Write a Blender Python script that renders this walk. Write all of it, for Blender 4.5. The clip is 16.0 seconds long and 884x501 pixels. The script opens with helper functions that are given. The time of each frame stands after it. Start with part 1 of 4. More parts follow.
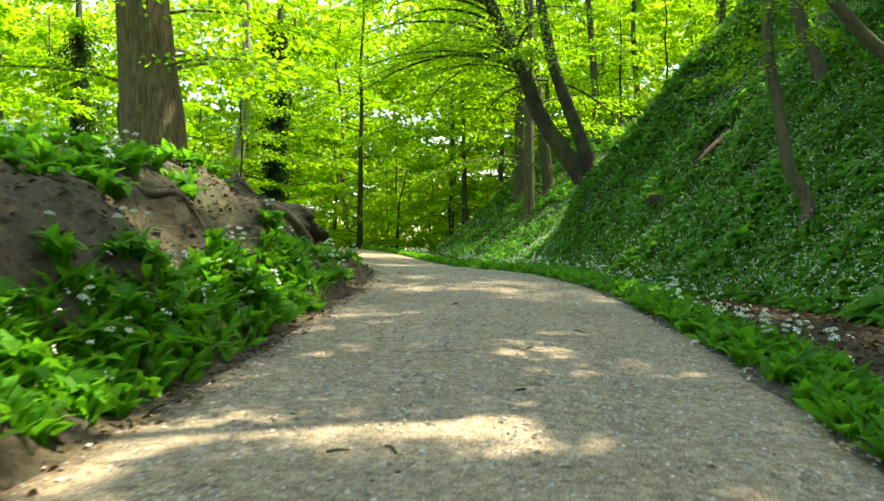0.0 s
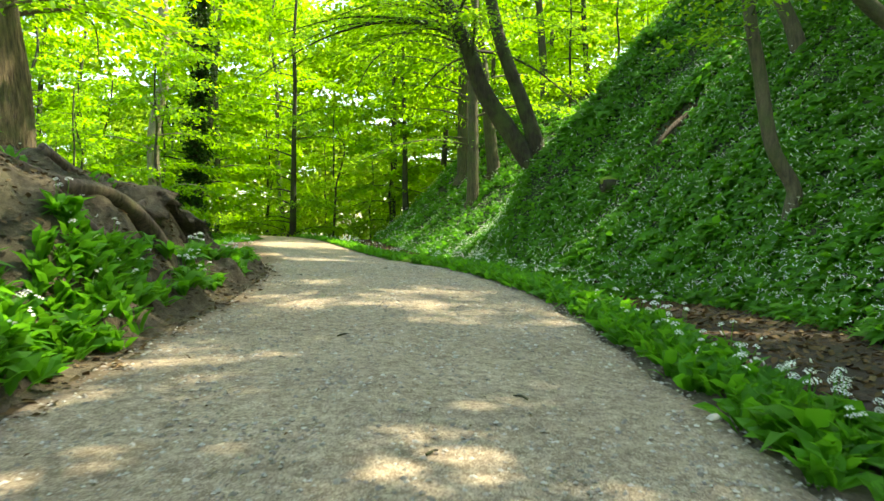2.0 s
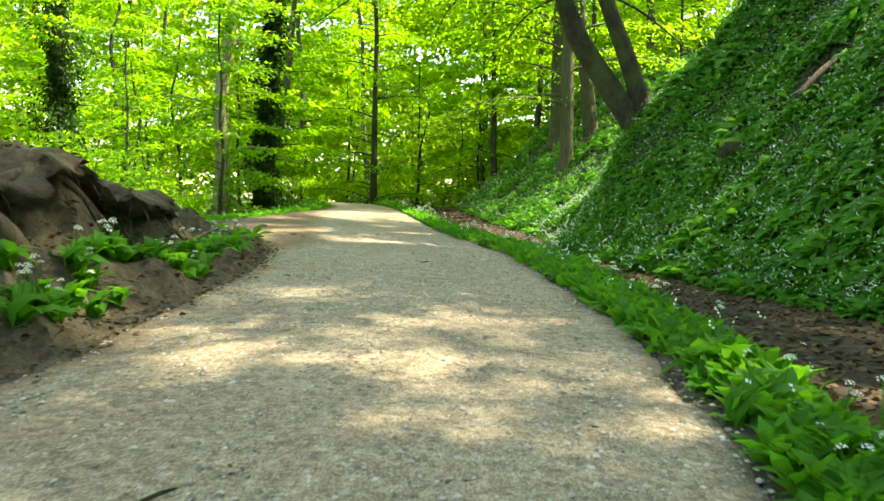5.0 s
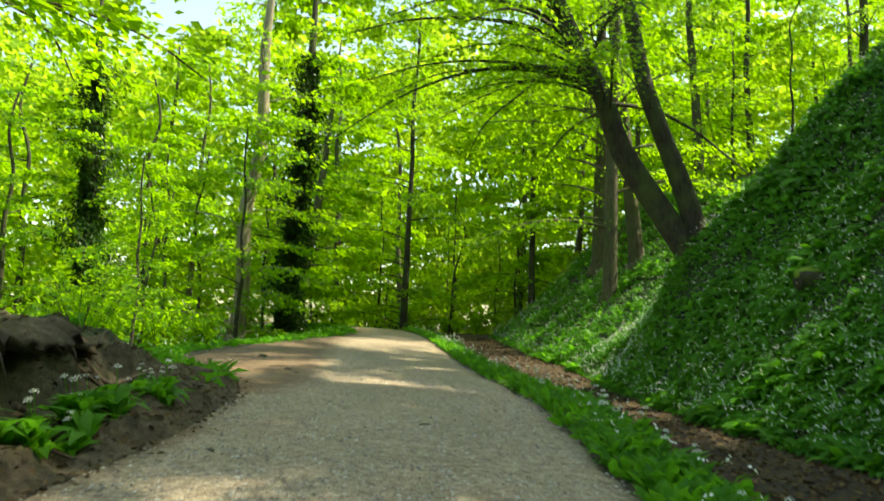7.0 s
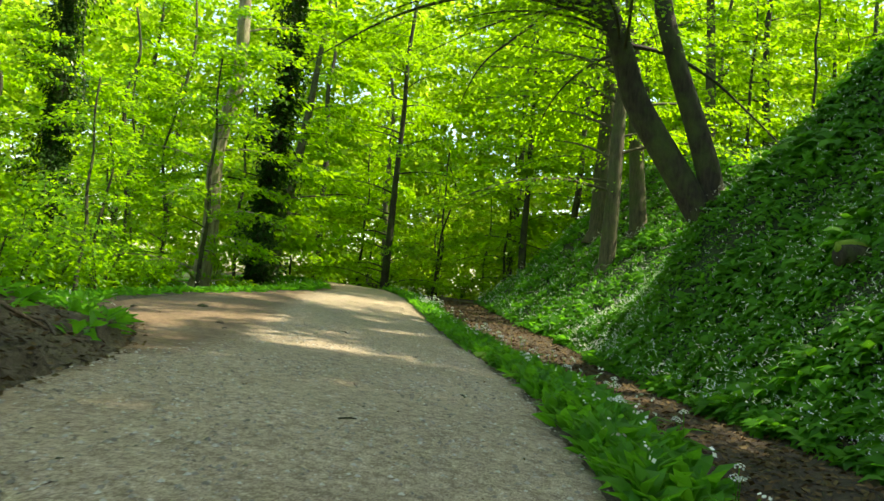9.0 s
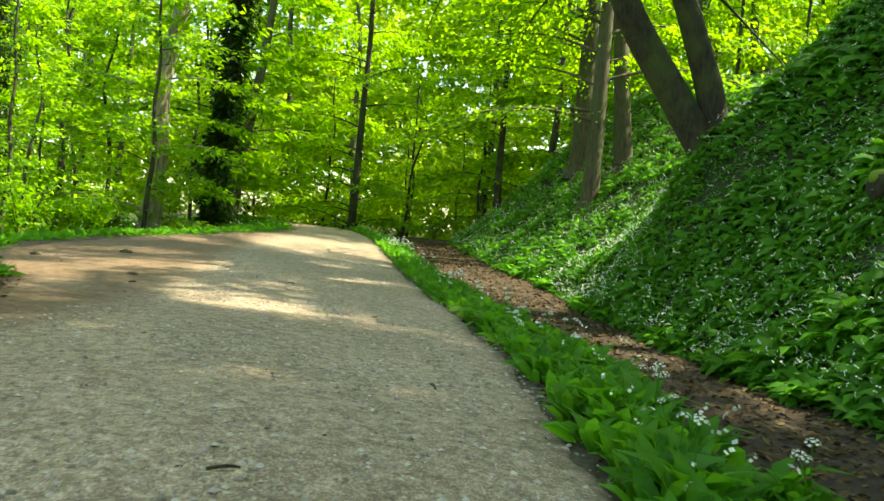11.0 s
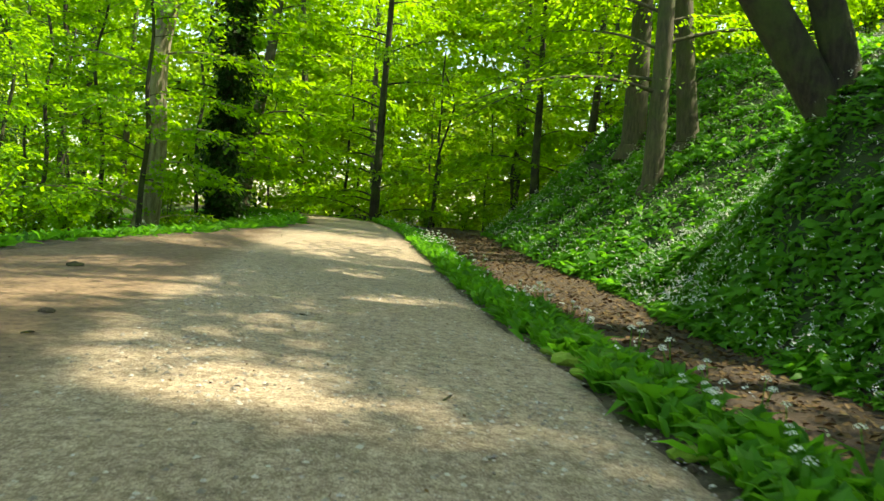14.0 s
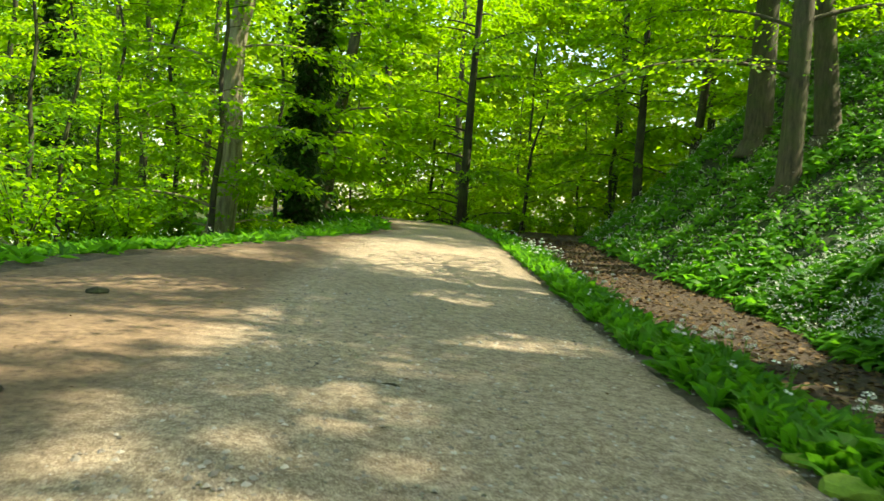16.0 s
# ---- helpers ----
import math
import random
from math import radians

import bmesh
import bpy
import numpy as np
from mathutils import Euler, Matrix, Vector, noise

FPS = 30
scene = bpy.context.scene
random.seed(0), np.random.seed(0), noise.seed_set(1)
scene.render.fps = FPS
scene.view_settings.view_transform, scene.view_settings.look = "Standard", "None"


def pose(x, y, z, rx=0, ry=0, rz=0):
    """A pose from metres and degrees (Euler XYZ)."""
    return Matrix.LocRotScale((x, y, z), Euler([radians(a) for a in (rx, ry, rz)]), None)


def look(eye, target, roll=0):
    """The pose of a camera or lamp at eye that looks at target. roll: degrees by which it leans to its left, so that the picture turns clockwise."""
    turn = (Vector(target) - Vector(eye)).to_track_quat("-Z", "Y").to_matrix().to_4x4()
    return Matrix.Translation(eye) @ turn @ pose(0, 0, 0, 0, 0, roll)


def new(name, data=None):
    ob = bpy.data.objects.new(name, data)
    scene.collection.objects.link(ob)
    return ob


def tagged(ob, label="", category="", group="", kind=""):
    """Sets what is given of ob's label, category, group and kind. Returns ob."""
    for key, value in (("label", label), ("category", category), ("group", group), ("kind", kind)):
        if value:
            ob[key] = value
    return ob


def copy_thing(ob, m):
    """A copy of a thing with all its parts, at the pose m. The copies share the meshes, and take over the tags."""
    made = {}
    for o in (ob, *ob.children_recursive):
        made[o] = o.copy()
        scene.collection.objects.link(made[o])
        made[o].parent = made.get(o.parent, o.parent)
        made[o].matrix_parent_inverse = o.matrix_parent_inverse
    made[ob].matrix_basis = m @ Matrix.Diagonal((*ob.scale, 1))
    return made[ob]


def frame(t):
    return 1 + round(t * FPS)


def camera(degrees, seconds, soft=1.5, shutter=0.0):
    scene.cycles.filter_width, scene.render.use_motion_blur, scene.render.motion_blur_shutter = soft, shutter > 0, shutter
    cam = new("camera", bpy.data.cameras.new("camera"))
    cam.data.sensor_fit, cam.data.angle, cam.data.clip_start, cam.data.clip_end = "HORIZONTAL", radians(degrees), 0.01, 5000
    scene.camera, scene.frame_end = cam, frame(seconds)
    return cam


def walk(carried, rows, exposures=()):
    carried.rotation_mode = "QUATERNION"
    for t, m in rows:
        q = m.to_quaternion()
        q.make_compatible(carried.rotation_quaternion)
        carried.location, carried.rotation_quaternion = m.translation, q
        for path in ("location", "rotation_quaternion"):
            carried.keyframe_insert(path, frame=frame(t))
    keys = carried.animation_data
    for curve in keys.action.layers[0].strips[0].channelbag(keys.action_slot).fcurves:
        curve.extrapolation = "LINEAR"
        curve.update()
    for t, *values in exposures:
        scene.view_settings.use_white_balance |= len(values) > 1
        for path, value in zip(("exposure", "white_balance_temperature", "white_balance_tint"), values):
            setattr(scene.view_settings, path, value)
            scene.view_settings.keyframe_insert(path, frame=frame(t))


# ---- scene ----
cam = camera(57.1, 16.0, 1.5, 0.4)
METRES, EYE, TILT, LEAN, TURN = 26.0, 1.3, 0.0, 0.0, 0.0
ROWS = [
    (0.0, 0.0, 0.0, 0.0, 0.0, 0.0, 0.0),
    (0.5, 0.0068, 0.0421, 0.0032, -0.82, -0.05, -0.03),
    (1.0, 0.0139, 0.0805, 0.0042, -2.14, -0.25, 0.21),
    (1.5, 0.0188, 0.1137, 0.0064, -3.72, -0.49, 0.25),
    (2.0, 0.0256, 0.1483, 0.0077, -3.67, -1.04, -0.17),
    (2.5, 0.032, 0.182, 0.0102, -0.56, -1.17, -0.49),
    (3.0, 0.0376, 0.217, 0.0111, 0.32, -2.07, -0.25),
    (3.5, 0.0462, 0.2487, 0.0134, 1.76, -3.03, -0.04),
    (6.0, 0.0639, 0.3963, 0.022, 3.46, -3.67, -0.8),
    (6.5, 0.0651, 0.4314, 0.0241, 3.22, -2.11, -1.75),
    (7.0, 0.0677, 0.4611, 0.0258, 6.12, 5.05, -2.13),
    (7.5, 0.068, 0.4923, 0.0248, 6.97, 6.33, -2.8),
    (8.0, 0.067, 0.525, 0.0245, 7.04, 5.9, -4.13),
    (8.5, 0.0694, 0.5562, 0.0209, 6.69, 3.51, -5.48),
    (9.0, 0.0685, 0.5894, 0.0209, 5.34, 2.6, -5.6),
    (9.5, 0.0687, 0.619, 0.0213, 4.4, 1.71, -5.59),
    (10.0, 0.0665, 0.6457, 0.0203, 3.84, 0.6, -5.8),
    (12.5, 0.0476, 0.7796, 0.0246, 2.94, -3.01, -4.33),
    (13.0, 0.0377, 0.8119, 0.0245, 3.75, -2.9, -4.21),
    (13.5, 0.0304, 0.8374, 0.0255, 4.28, -2.5, -3.77),
    (14.0, 0.0238, 0.867, 0.0251, 4.68, -2.48, -4.2),
    (14.5, 0.0162, 0.8928, 0.0265, 6.11, -2.29, -4.57),
    (15.0, 0.0086, 0.9206, 0.0265, 8.24, -2.46, -4.36),
    (15.5, -0.0002, 0.953, 0.0271, 9.0, -2.61, -4.1),
    (16.0, -0.009, 0.9833, 0.0274, 10.37, -2.75, -4.19),
]
walk(cam, [(t, pose(0, 0, EYE, TILT, LEAN, TURN) @ pose(METRES * x, METRES * y, METRES * z, 90 + pitch, roll, yaw)) for t, x, y, z, yaw, pitch, roll in ROWS],
     [(s, e, 9000, 0) for s, e in ((0.0, 1.95), (1.5, 2.1), (3.5, 2.3), (6.5, 2.15), (7.0, 1.55), (7.5, 1.25), (8.5, 1.4), (10.0, 1.85), (12.5, 1.95), (14.0, 1.7), (16.0, 1.7))])

# ---- world, sun ----
SUN = Vector((0.56, 0.16, 0.80)).normalized()
world = bpy.data.worlds.new("world")
scene.world = world
world.use_nodes = True
wn = world.node_tree
sky = wn.nodes.new("ShaderNodeTexSky")
sky.sky_type, sky.sun_disc = "NISHITA", False
sky.sun_elevation = math.asin(SUN.z)
sky.sun_rotation = math.atan2(SUN.x, SUN.y)
wn.nodes["Background"].inputs["Strength"].default_value = 0.15
wn.links.new(sky.outputs["Color"], wn.nodes["Background"].inputs["Color"])
sun = new("sun", bpy.data.lights.new("sun", "SUN"))
sun.data.energy, sun.data.angle, sun.data.color = 3.6, radians(0.5), (1.0, 0.965, 0.94)
sun.matrix_world = look(SUN * 60, (0, 0, 0))

# ---- materials ----


def nodes_of(name):
    m = bpy.data.materials.new(name)
    m.use_nodes = True
    return m, m.node_tree, m.node_tree.nodes["Principled BSDF"]


def put(tree, kind, **values):
    n = tree.nodes.new(kind)
    for k, v in values.items():
        n.inputs[k.replace("_", " ")].default_value = v
    return n


def ramp(tree, source, stops):
    r = tree.nodes.new("ShaderNodeValToRGB")
    while len(r.color_ramp.elements) < len(stops):
        r.color_ramp.elements.new(0.5)
    for e, (p, c) in zip(r.color_ramp.elements, stops):
        e.position, e.color = p, (*c, 1)
    tree.links.new(source, r.inputs["Fac"])
    return r.outputs["Color"]


def mixed(tree, fac, a, b, mode="MIX"):
    m = tree.nodes.new("ShaderNodeMix")
    m.data_type, m.blend_type = "RGBA", mode
    for sock, v in ((m.inputs[0], fac), (m.inputs[6], a), (m.inputs[7], b)):
        if hasattr(v, "is_linked"):
            tree.links.new(v, sock)
        else:
            sock.default_value = v if isinstance(v, (int, float)) else (*v, 1)
    return m.outputs[2]


def coords(tree, stretch=(1, 1, 1)):
    c = tree.nodes.new("ShaderNodeTexCoord")
    m = tree.nodes.new("ShaderNodeMapping")
    m.inputs["Scale"].default_value = stretch
    tree.links.new(c.outputs["Object"], m.inputs["Vector"])
    return m.outputs["Vector"]


def noise_tex(tree, vec, scale, detail=5.0, rough=0.6):
    n = put(tree, "ShaderNodeTexNoise", Scale=scale, Detail=detail, Roughness=rough)
    tree.links.new(vec, n.inputs["Vector"])
    return n.outputs["Fac"]


def bumped(tree, bsdf, height, strength=0.5, distance=0.02):
    b = put(tree, "ShaderNodeBump", Strength=strength, Distance=distance)
    tree.links.new(height, b.inputs["Height"])
    tree.links.new(b.outputs["Normal"], bsdf.inputs["Normal"])


def leaf_material(name, dark, light, glow, gloss=0.45, share=0.5):
    """Thin leaf: diffuse above, light passing through, a waxy sheen; every leaf its own tone."""
    m, t, p = nodes_of(name)
    g = t.nodes.new("ShaderNodeNewGeometry")
    o = t.nodes.new("ShaderNodeObjectInfo")
    big = noise_tex(t, coords(t), 0.9, 2.0)
    tone = ramp(t, g.outputs["Random Per Island"], [(0.0, dark), (1.0, light)])
    shift = ramp(t, big, [(0.3, (0.75, 0.85, 0.7)), (0.7, (1.15, 1.1, 1.0))])
    col = mixed(t, 1.0, tone, shift, "MULTIPLY")
    rnd = ramp(t, o.outputs["Random"], [(0.0, (0.85, 0.92, 0.85)), (1.0, (1.1, 1.05, 1.0))])
    col = mixed(t, 1.0, col, rnd, "MULTIPLY")
    t.links.new(col, p.inputs["Base Color"])
    p.inputs["Roughness"].default_value = gloss
    p.inputs["Specular IOR Level"].default_value = 0.15
    tr = t.nodes.new("ShaderNodeBsdfTranslucent")
    gl = mixed(t, 1.0, mixed(t, g.outputs["Random Per Island"], tuple(c * 0.7 for c in glow), glow), shift, "MULTIPLY")
    t.links.new(gl, tr.inputs["Color"])
    mx = t.nodes.new("ShaderNodeMixShader")
    mx.inputs[0].default_value = share
    t.links.new(p.outputs[0], mx.inputs[1])
    t.links.new(tr.outputs[0], mx.inputs[2])
    t.links.new(mx.outputs[0], t.nodes["Material Output"].inputs["Surface"])
    return m


def bark_material(name, dark, light, moss, furrow, scale, moss_amount=0.35):
    m, t, p = nodes_of(name)
    v = coords(t, (1, 1, 0.16))
    f = noise_tex(t, v, scale, 8.0, 0.65)
    wide = noise_tex(t, coords(t), 1.3, 4.0)
    col = ramp(t, f, [(0.32, dark), (0.62, light)])
    mask = ramp(t, wide, [(0.62 - moss_amount * 0.4, (0, 0, 0)), (0.78, (1, 1, 1))])
    col = mixed(t, mask, col, moss)
    fine = noise_tex(t, coords(t), 60, 4.0)
    col = mixed(t, 1.0, col, ramp(t, fine, [(0.3, (0.7, 0.7, 0.7)), (0.7, (1.15, 1.15, 1.15))]), "MULTIPLY")
    t.links.new(col, p.inputs["Base Color"])
    p.inputs["Roughness"].default_value = 0.9
    bumped(t, p, f, 0.9, furrow)
    return m


LEAF_BEECH = leaf_material("beech_leaf", (0.05, 0.15, 0.01), (0.11, 0.27, 0.022), (0.43, 0.78, 0.035), 0.5, 0.57)
# lighter, yellower copy of the beech leaf: sunlight put into its colour
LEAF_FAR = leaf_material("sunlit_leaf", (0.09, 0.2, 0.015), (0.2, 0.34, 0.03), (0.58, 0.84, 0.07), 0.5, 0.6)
LEAF_IVY = leaf_material("ivy_leaf", (0.012, 0.04, 0.008), (0.03, 0.085, 0.015), (0.05, 0.14, 0.01), 0.3, 0.25)
LEAF_GARLIC = leaf_material("wild_garlic_leaf", (0.026, 0.13, 0.012), (0.09, 0.29, 0.03), (0.20, 0.60, 0.04), 0.5, 0.45)
LEAF_DEAD = leaf_material("dead_leaf", (0.08, 0.045, 0.02), (0.18, 0.118, 0.066), (0.08, 0.04, 0.02), 0.7, 0.1)
BARK_OAK = bark_material("furrowed_bark", (0.022, 0.015, 0.008), (0.19, 0.138, 0.072), (0.10, 0.12, 0.035), 0.12, 17, 0.3)
BARK_BEECH = bark_material("grey_beech_bark", (0.038, 0.034, 0.019), (0.118, 0.104, 0.06), (0.07, 0.105, 0.025), 0.02, 14, 0.45)
BARK_PALE = bark_material("pale_flaking_bark", (0.12, 0.1, 0.065), (0.38, 0.34, 0.24), (0.13, 0.15, 0.06), 0.025, 7, 0.2)
BARK_DARK = bark_material("dark_damp_bark", (0.014, 0.011, 0.007), (0.05, 0.041, 0.026), (0.07, 0.11, 0.02), 0.04, 12, 0.5)
ROOT_WOOD = bark_material("weathered_root", (0.035, 0.025, 0.015), (0.15, 0.112, 0.072), (0.09, 0.1, 0.035), 0.03, 16, 0.25)


def petal_material():
    m, t, p = nodes_of("white_petal")
    g = t.nodes.new("ShaderNodeNewGeometry")
    t.links.new(ramp(t, g.outputs["Random Per Island"], [(0, (0.62, 0.68, 0.5)), (0.5, (0.8, 0.82, 0.74))]), p.inputs["Base Color"])
    p.inputs["Roughness"].default_value = 0.6
    return m


PETAL = petal_material()


def gravel_material():
    m, t, p = nodes_of("path_gravel")
    v = coords(t)
    wide = noise_tex(t, v, 0.55, 5.0)
    mid = noise_tex(t, v, 6.0, 6.0, 0.7)
    vor = put(t, "ShaderNodeTexVoronoi", Scale=95.0)
    t.links.new(v, vor.inputs["Vector"])
    cells = ramp(t, vor.outputs["Color"], [(0.15, (0.11, 0.087, 0.06)), (0.5, (0.3, 0.248, 0.182)), (0.85, (0.6, 0.53, 0.43))])
    dust = ramp(t, mid, [(0.35, (0.175, 0.134, 0.092)), (0.65, (0.37, 0.3, 0.218))])
    col = mixed(t, 0.5, dust, cells)
    at = t.nodes.new("ShaderNodeAttribute")
    at.attribute_name = "soil"
    soil = ramp(t, mid, [(0.3, (0.095, 0.062, 0.036)), (0.7, (0.2, 0.138, 0.085))])
    col = mixed(t, at.outputs["Fac"], col, soil)
    col = mixed(t, 1.0, col, ramp(t, wide, [(0.3, (0.84, 0.82, 0.78)), (0.7, (1.1, 1.09, 1.06))]), "MULTIPLY")
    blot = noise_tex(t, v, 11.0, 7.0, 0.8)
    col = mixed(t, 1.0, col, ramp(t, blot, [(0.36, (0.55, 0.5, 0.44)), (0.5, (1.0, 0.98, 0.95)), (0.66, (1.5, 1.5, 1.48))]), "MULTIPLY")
    t.links.new(col, p.inputs["Base Color"])
    p.inputs["Roughness"].default_value = 0.92
    hm = mixed(t, 0.5, mid, vor.outputs["Distance"])
    bumped(t, p, hm, 0.7, 0.012)
    return m


def earth_material():
    m, t, p = nodes_of("woodland_earth")
    v = coords(t)
    wide = noise_tex(t, v, 0.8, 5.0)
    mid = noise_tex(t, v, 7.0, 7.0, 0.72)
    fine = noise_tex(t, v, 45.0, 4.0, 0.7)
    soil = ramp(t, mid, [(0.3, (0.045, 0.033, 0.02)), (0.55, (0.122, 0.103, 0.064)), (0.75, (0.22, 0.186, 0.125))])
    green = ramp(t, mid, [(0.3, (0.014, 0.032, 0.008)), (0.7, (0.035, 0.085, 0.018))])
    at = t.nodes.new("ShaderNodeAttribute")
    at.attribute_name = "green"
    # darker soil beyond the verge: the ditch's shade put into the colour
    shade_attr = t.nodes.new("ShaderNodeAttribute")
    shade_attr.attribute_name = "ditch_shade"
    soil = mixed(t, shade_attr.outputs["Fac"], soil, ramp(t, mid, [(0.3, (0.022, 0.016, 0.01)), (0.7, (0.085, 0.06, 0.036))]))
    col = mixed(t, at.outputs["Fac"], soil, green)
    col = mixed(t, 1.0, col, ramp(t, fine, [(0.3, (0.7, 0.68, 0.65)), (0.7, (1.25, 1.22, 1.2))]), "MULTIPLY")
    col = mixed(t, 1.0, col, ramp(t, wide, [(0.3, (0.8, 0.8, 0.8)), (0.7, (1.15, 1.12, 1.1))]), "MULTIPLY")
    t.links.new(col, p.inputs["Base Color"])
    p.inputs["Roughness"].default_value = 0.95
    bumped(t, p, mixed(t, 0.35, mid, fine), 1.0, 0.09)
    return m


def stone_material():
    m, t, p = nodes_of("gravel_stone")
    g = t.nodes.new("ShaderNodeNewGeometry")
    t.links.new(ramp(t, g.outputs["Random Per Island"], [(0, (0.16, 0.145, 0.12)), (0.5, (0.3, 0.27, 0.22)), (1, (0.52, 0.49, 0.42))]), p.inputs["Base Color"])
    p.inputs["Roughness"].default_value = 0.85
    return m


GRAVEL, EARTH, STONE = gravel_material(), earth_material(), stone_material()

# ---- the lie of the land ----
PATH_Y = [-30, 0, 6, 9, 13, 18, 22, 26, 33, 45, 63, 75, 110, 200]
PATH_Z = [-1.1, 0.0, 0.17, 0.36, 0.55, 0.74, 0.80, 0.78, 0.85, 1.1, 1.5, 1.5, 0.6, 0.0]
LEFT_Y = [-30, 0, 4.5, 6.5, 9, 15, 19, 21, 24.5, 28, 31, 35, 40, 47, 53, 60, 70, 90]
LEFT_X = [-3.5, -2.4, -2.2, -2.0, -1.75, -1.5, -1.6, -1.9, -2.7, -4.3, -6.6, -7.6, -7.4, -6.8, -6.9, -9, -15, -32]
RIGHT_Y = [-30, 0, 5, 8, 10, 15, 17.5, 20, 22, 24, 26.7, 29, 31, 33.5, 36, 41, 47, 52, 57, 62, 70, 90]
RIGHT_X = [1.0, 2.1, 2.6, 2.9, 2.95, 3.0, 2.8, 2.45, 2.3, 2.1, 1.85, 1.4, 1.05, 0.45, -0.1, -1.1, -2.3, -3.3, -4.5, -6.0, -10.5, -26]
FOOT_Y = [-30, 0, 15, 22, 28.5, 33, 36, 39, 42, 46, 50, 55, 63, 68, 75, 90, 120]
FOOT_X = [6.5, 7.0, 7.6, 7.8, 6.7, 5.7, 5.2, 4.5, 4.1, 3.4, 1.8, 0.8, -0.8, 1.0, 6.0, 16, 30]
STEEP_Y = [-30, 20, 30, 38, 41, 46, 52, 58, 64, 90]
STEEP_V = [0.9, 0.95, 1.2, 1.15, 1.0, 0.74, 0.72, 0.85, 0.95, 0.9]
BANK_Y = [-30, 0, 9, 12.5, 15, 18, 19.5, 21, 23, 24.7, 25.7, 27, 30]
BANK_H = [1.8, 2.0, 2.25, 2.3, 2.05, 1.72, 1.5, 1.2, 0.98, 0.75, 0.4, 0.1, 0.03]


def smooth(a, b, v):
    s = np.clip((v - a) / (b - a), 0, 1)
    return s * s * (3 - 2 * s)


def soft_interp(y, ys, vs):
    """Piecewise course with its corners rounded over a couple of metres."""
    return sum(np.interp(y + o, ys, vs) for o in (-1.2, -0.6, 0, 0.6, 1.2)) / 5


def wave(x, y, f, seed):
    """Cheap smooth noise between about -1 and 1."""
    r = np.random.RandomState(seed)
    out = 0
    for _ in range(7):
        a, ph, k = r.uniform(0, 6.28), r.uniform(0, 6.28), f * r.uniform(0.6, 1.7)
        out = out + np.sin((x * np.cos(a) + y * np.sin(a)) * k + ph)
    return out / 3.2


def left_edge(y):
    return soft_interp(y, LEFT_Y, LEFT_X)


def right_edge(y):
    return soft_interp(y, RIGHT_Y, RIGHT_X)


def path_height(x, y):
    mid = (left_edge(y) + right_edge(y)) / 2
    return soft_interp(y, PATH_Y, PATH_Z) - 0.055 * np.clip(x - mid, 0, 4) + 0.012 * wave(x, y, 1.6, 5)


def terrain(x, y):
    x, y = np.asarray(x, float), np.asarray(y, float)
    h, xl, xr, xf = soft_interp(y, PATH_Y, PATH_Z), left_edge(y), right_edge(y), soft_interp(y, FOOT_Y, FOOT_X)
    z = path_height(np.clip(x, xl, xr), y)
    # ditch and hillside to the right
    d = x - xr
    deep = np.interp(y, [0, 15, 25, 42, 55, 65], [0.35, 0.5, 0.85, 0.85, 0.4, 0.2])
    z = z - deep * smooth(0.75, 2.0, d)
    rise = np.clip(x - xf, 0, None)
    rise = np.sqrt(rise * rise + 0.12) - 0.35
    up = soft_interp(y, STEEP_Y, STEEP_V) * np.clip(rise, 0, None)
    up = up + 2.6 * smooth(0.6, 2.4, rise) * np.exp(-((y - 39.5) / 2.4) ** 2)
    cap = np.interp(y, [38, 47], [17, 8])
    up = np.where(up > cap, cap + (up - cap) * 0.5, up)
    up = np.where(up > 30, 30 + (up - 30) * 0.05, up)
    z = z + up + smooth(0.6, 4, rise) * (0.05 * wave(x, y, 3.2, 10) + 0.16 * wave(x, y, 1.1, 8) + 0.3 * wave(x, y, 0.35, 9))
    # earth bank and falling ground to the left
    d = np.clip(xl - x, 0, None)
    d = np.where(d > 0, np.clip(d - 0.10 - 0.10 * wave(x * 0.3, y, 2.6, 14) - 0.05 * wave(x * 0.3, y, 9.0, 15), 0, None), 0)
    top = soft_interp(y, BANK_Y, BANK_H)
    rough = np.clip(top, 0.05, 1.2)
    face = 0.24 * (0.62 + 0.38 * wave(x * 0.4, y, 1.9, 18) + 0.12 * wave(x, y, 9.0, 19)) * smooth(0.0, 0.2, d) * np.clip(top * 2, 0, 1) + np.clip(top - 0.26, 0, None) * (0.75 * smooth(0.05, 1.7, d) + 0.25 * smooth(1.2, 3.2, d))
    z = z + face + rough * smooth(0.02, 0.3, d) * (0.07 * wave(x, y, 3.1, 11) + 0.055 * wave(x, y, 8.5, 12) + 0.028 * wave(x, y, 19.0, 16))
    z = z - np.interp(y, [15.2, 16.5, 20.5, 22.5], [0, 0.5, 0.42, 0]) * np.exp(-((d - 0.95 - 0.12 * wave(y, y * 0, 2.4, 17)) / 0.34) ** 2)
    fall = np.clip(d - np.interp(y, [20, 30], [4.0, 0.3]), 0, None)
    z = z - np.minimum(0.14 * fall, 3.2 + 0.01 * fall) + smooth(2, 8, fall) * 0.12 * wave(x, y, 0.9, 13)
    # under the path
    inside = (x > xl + 0.05) & (x < xr - 0.05)
    return np.where(inside, z - 0.06, z)


def ground_z(x, y):
    return float(terrain(x, y))


# ---- mesh helpers ----


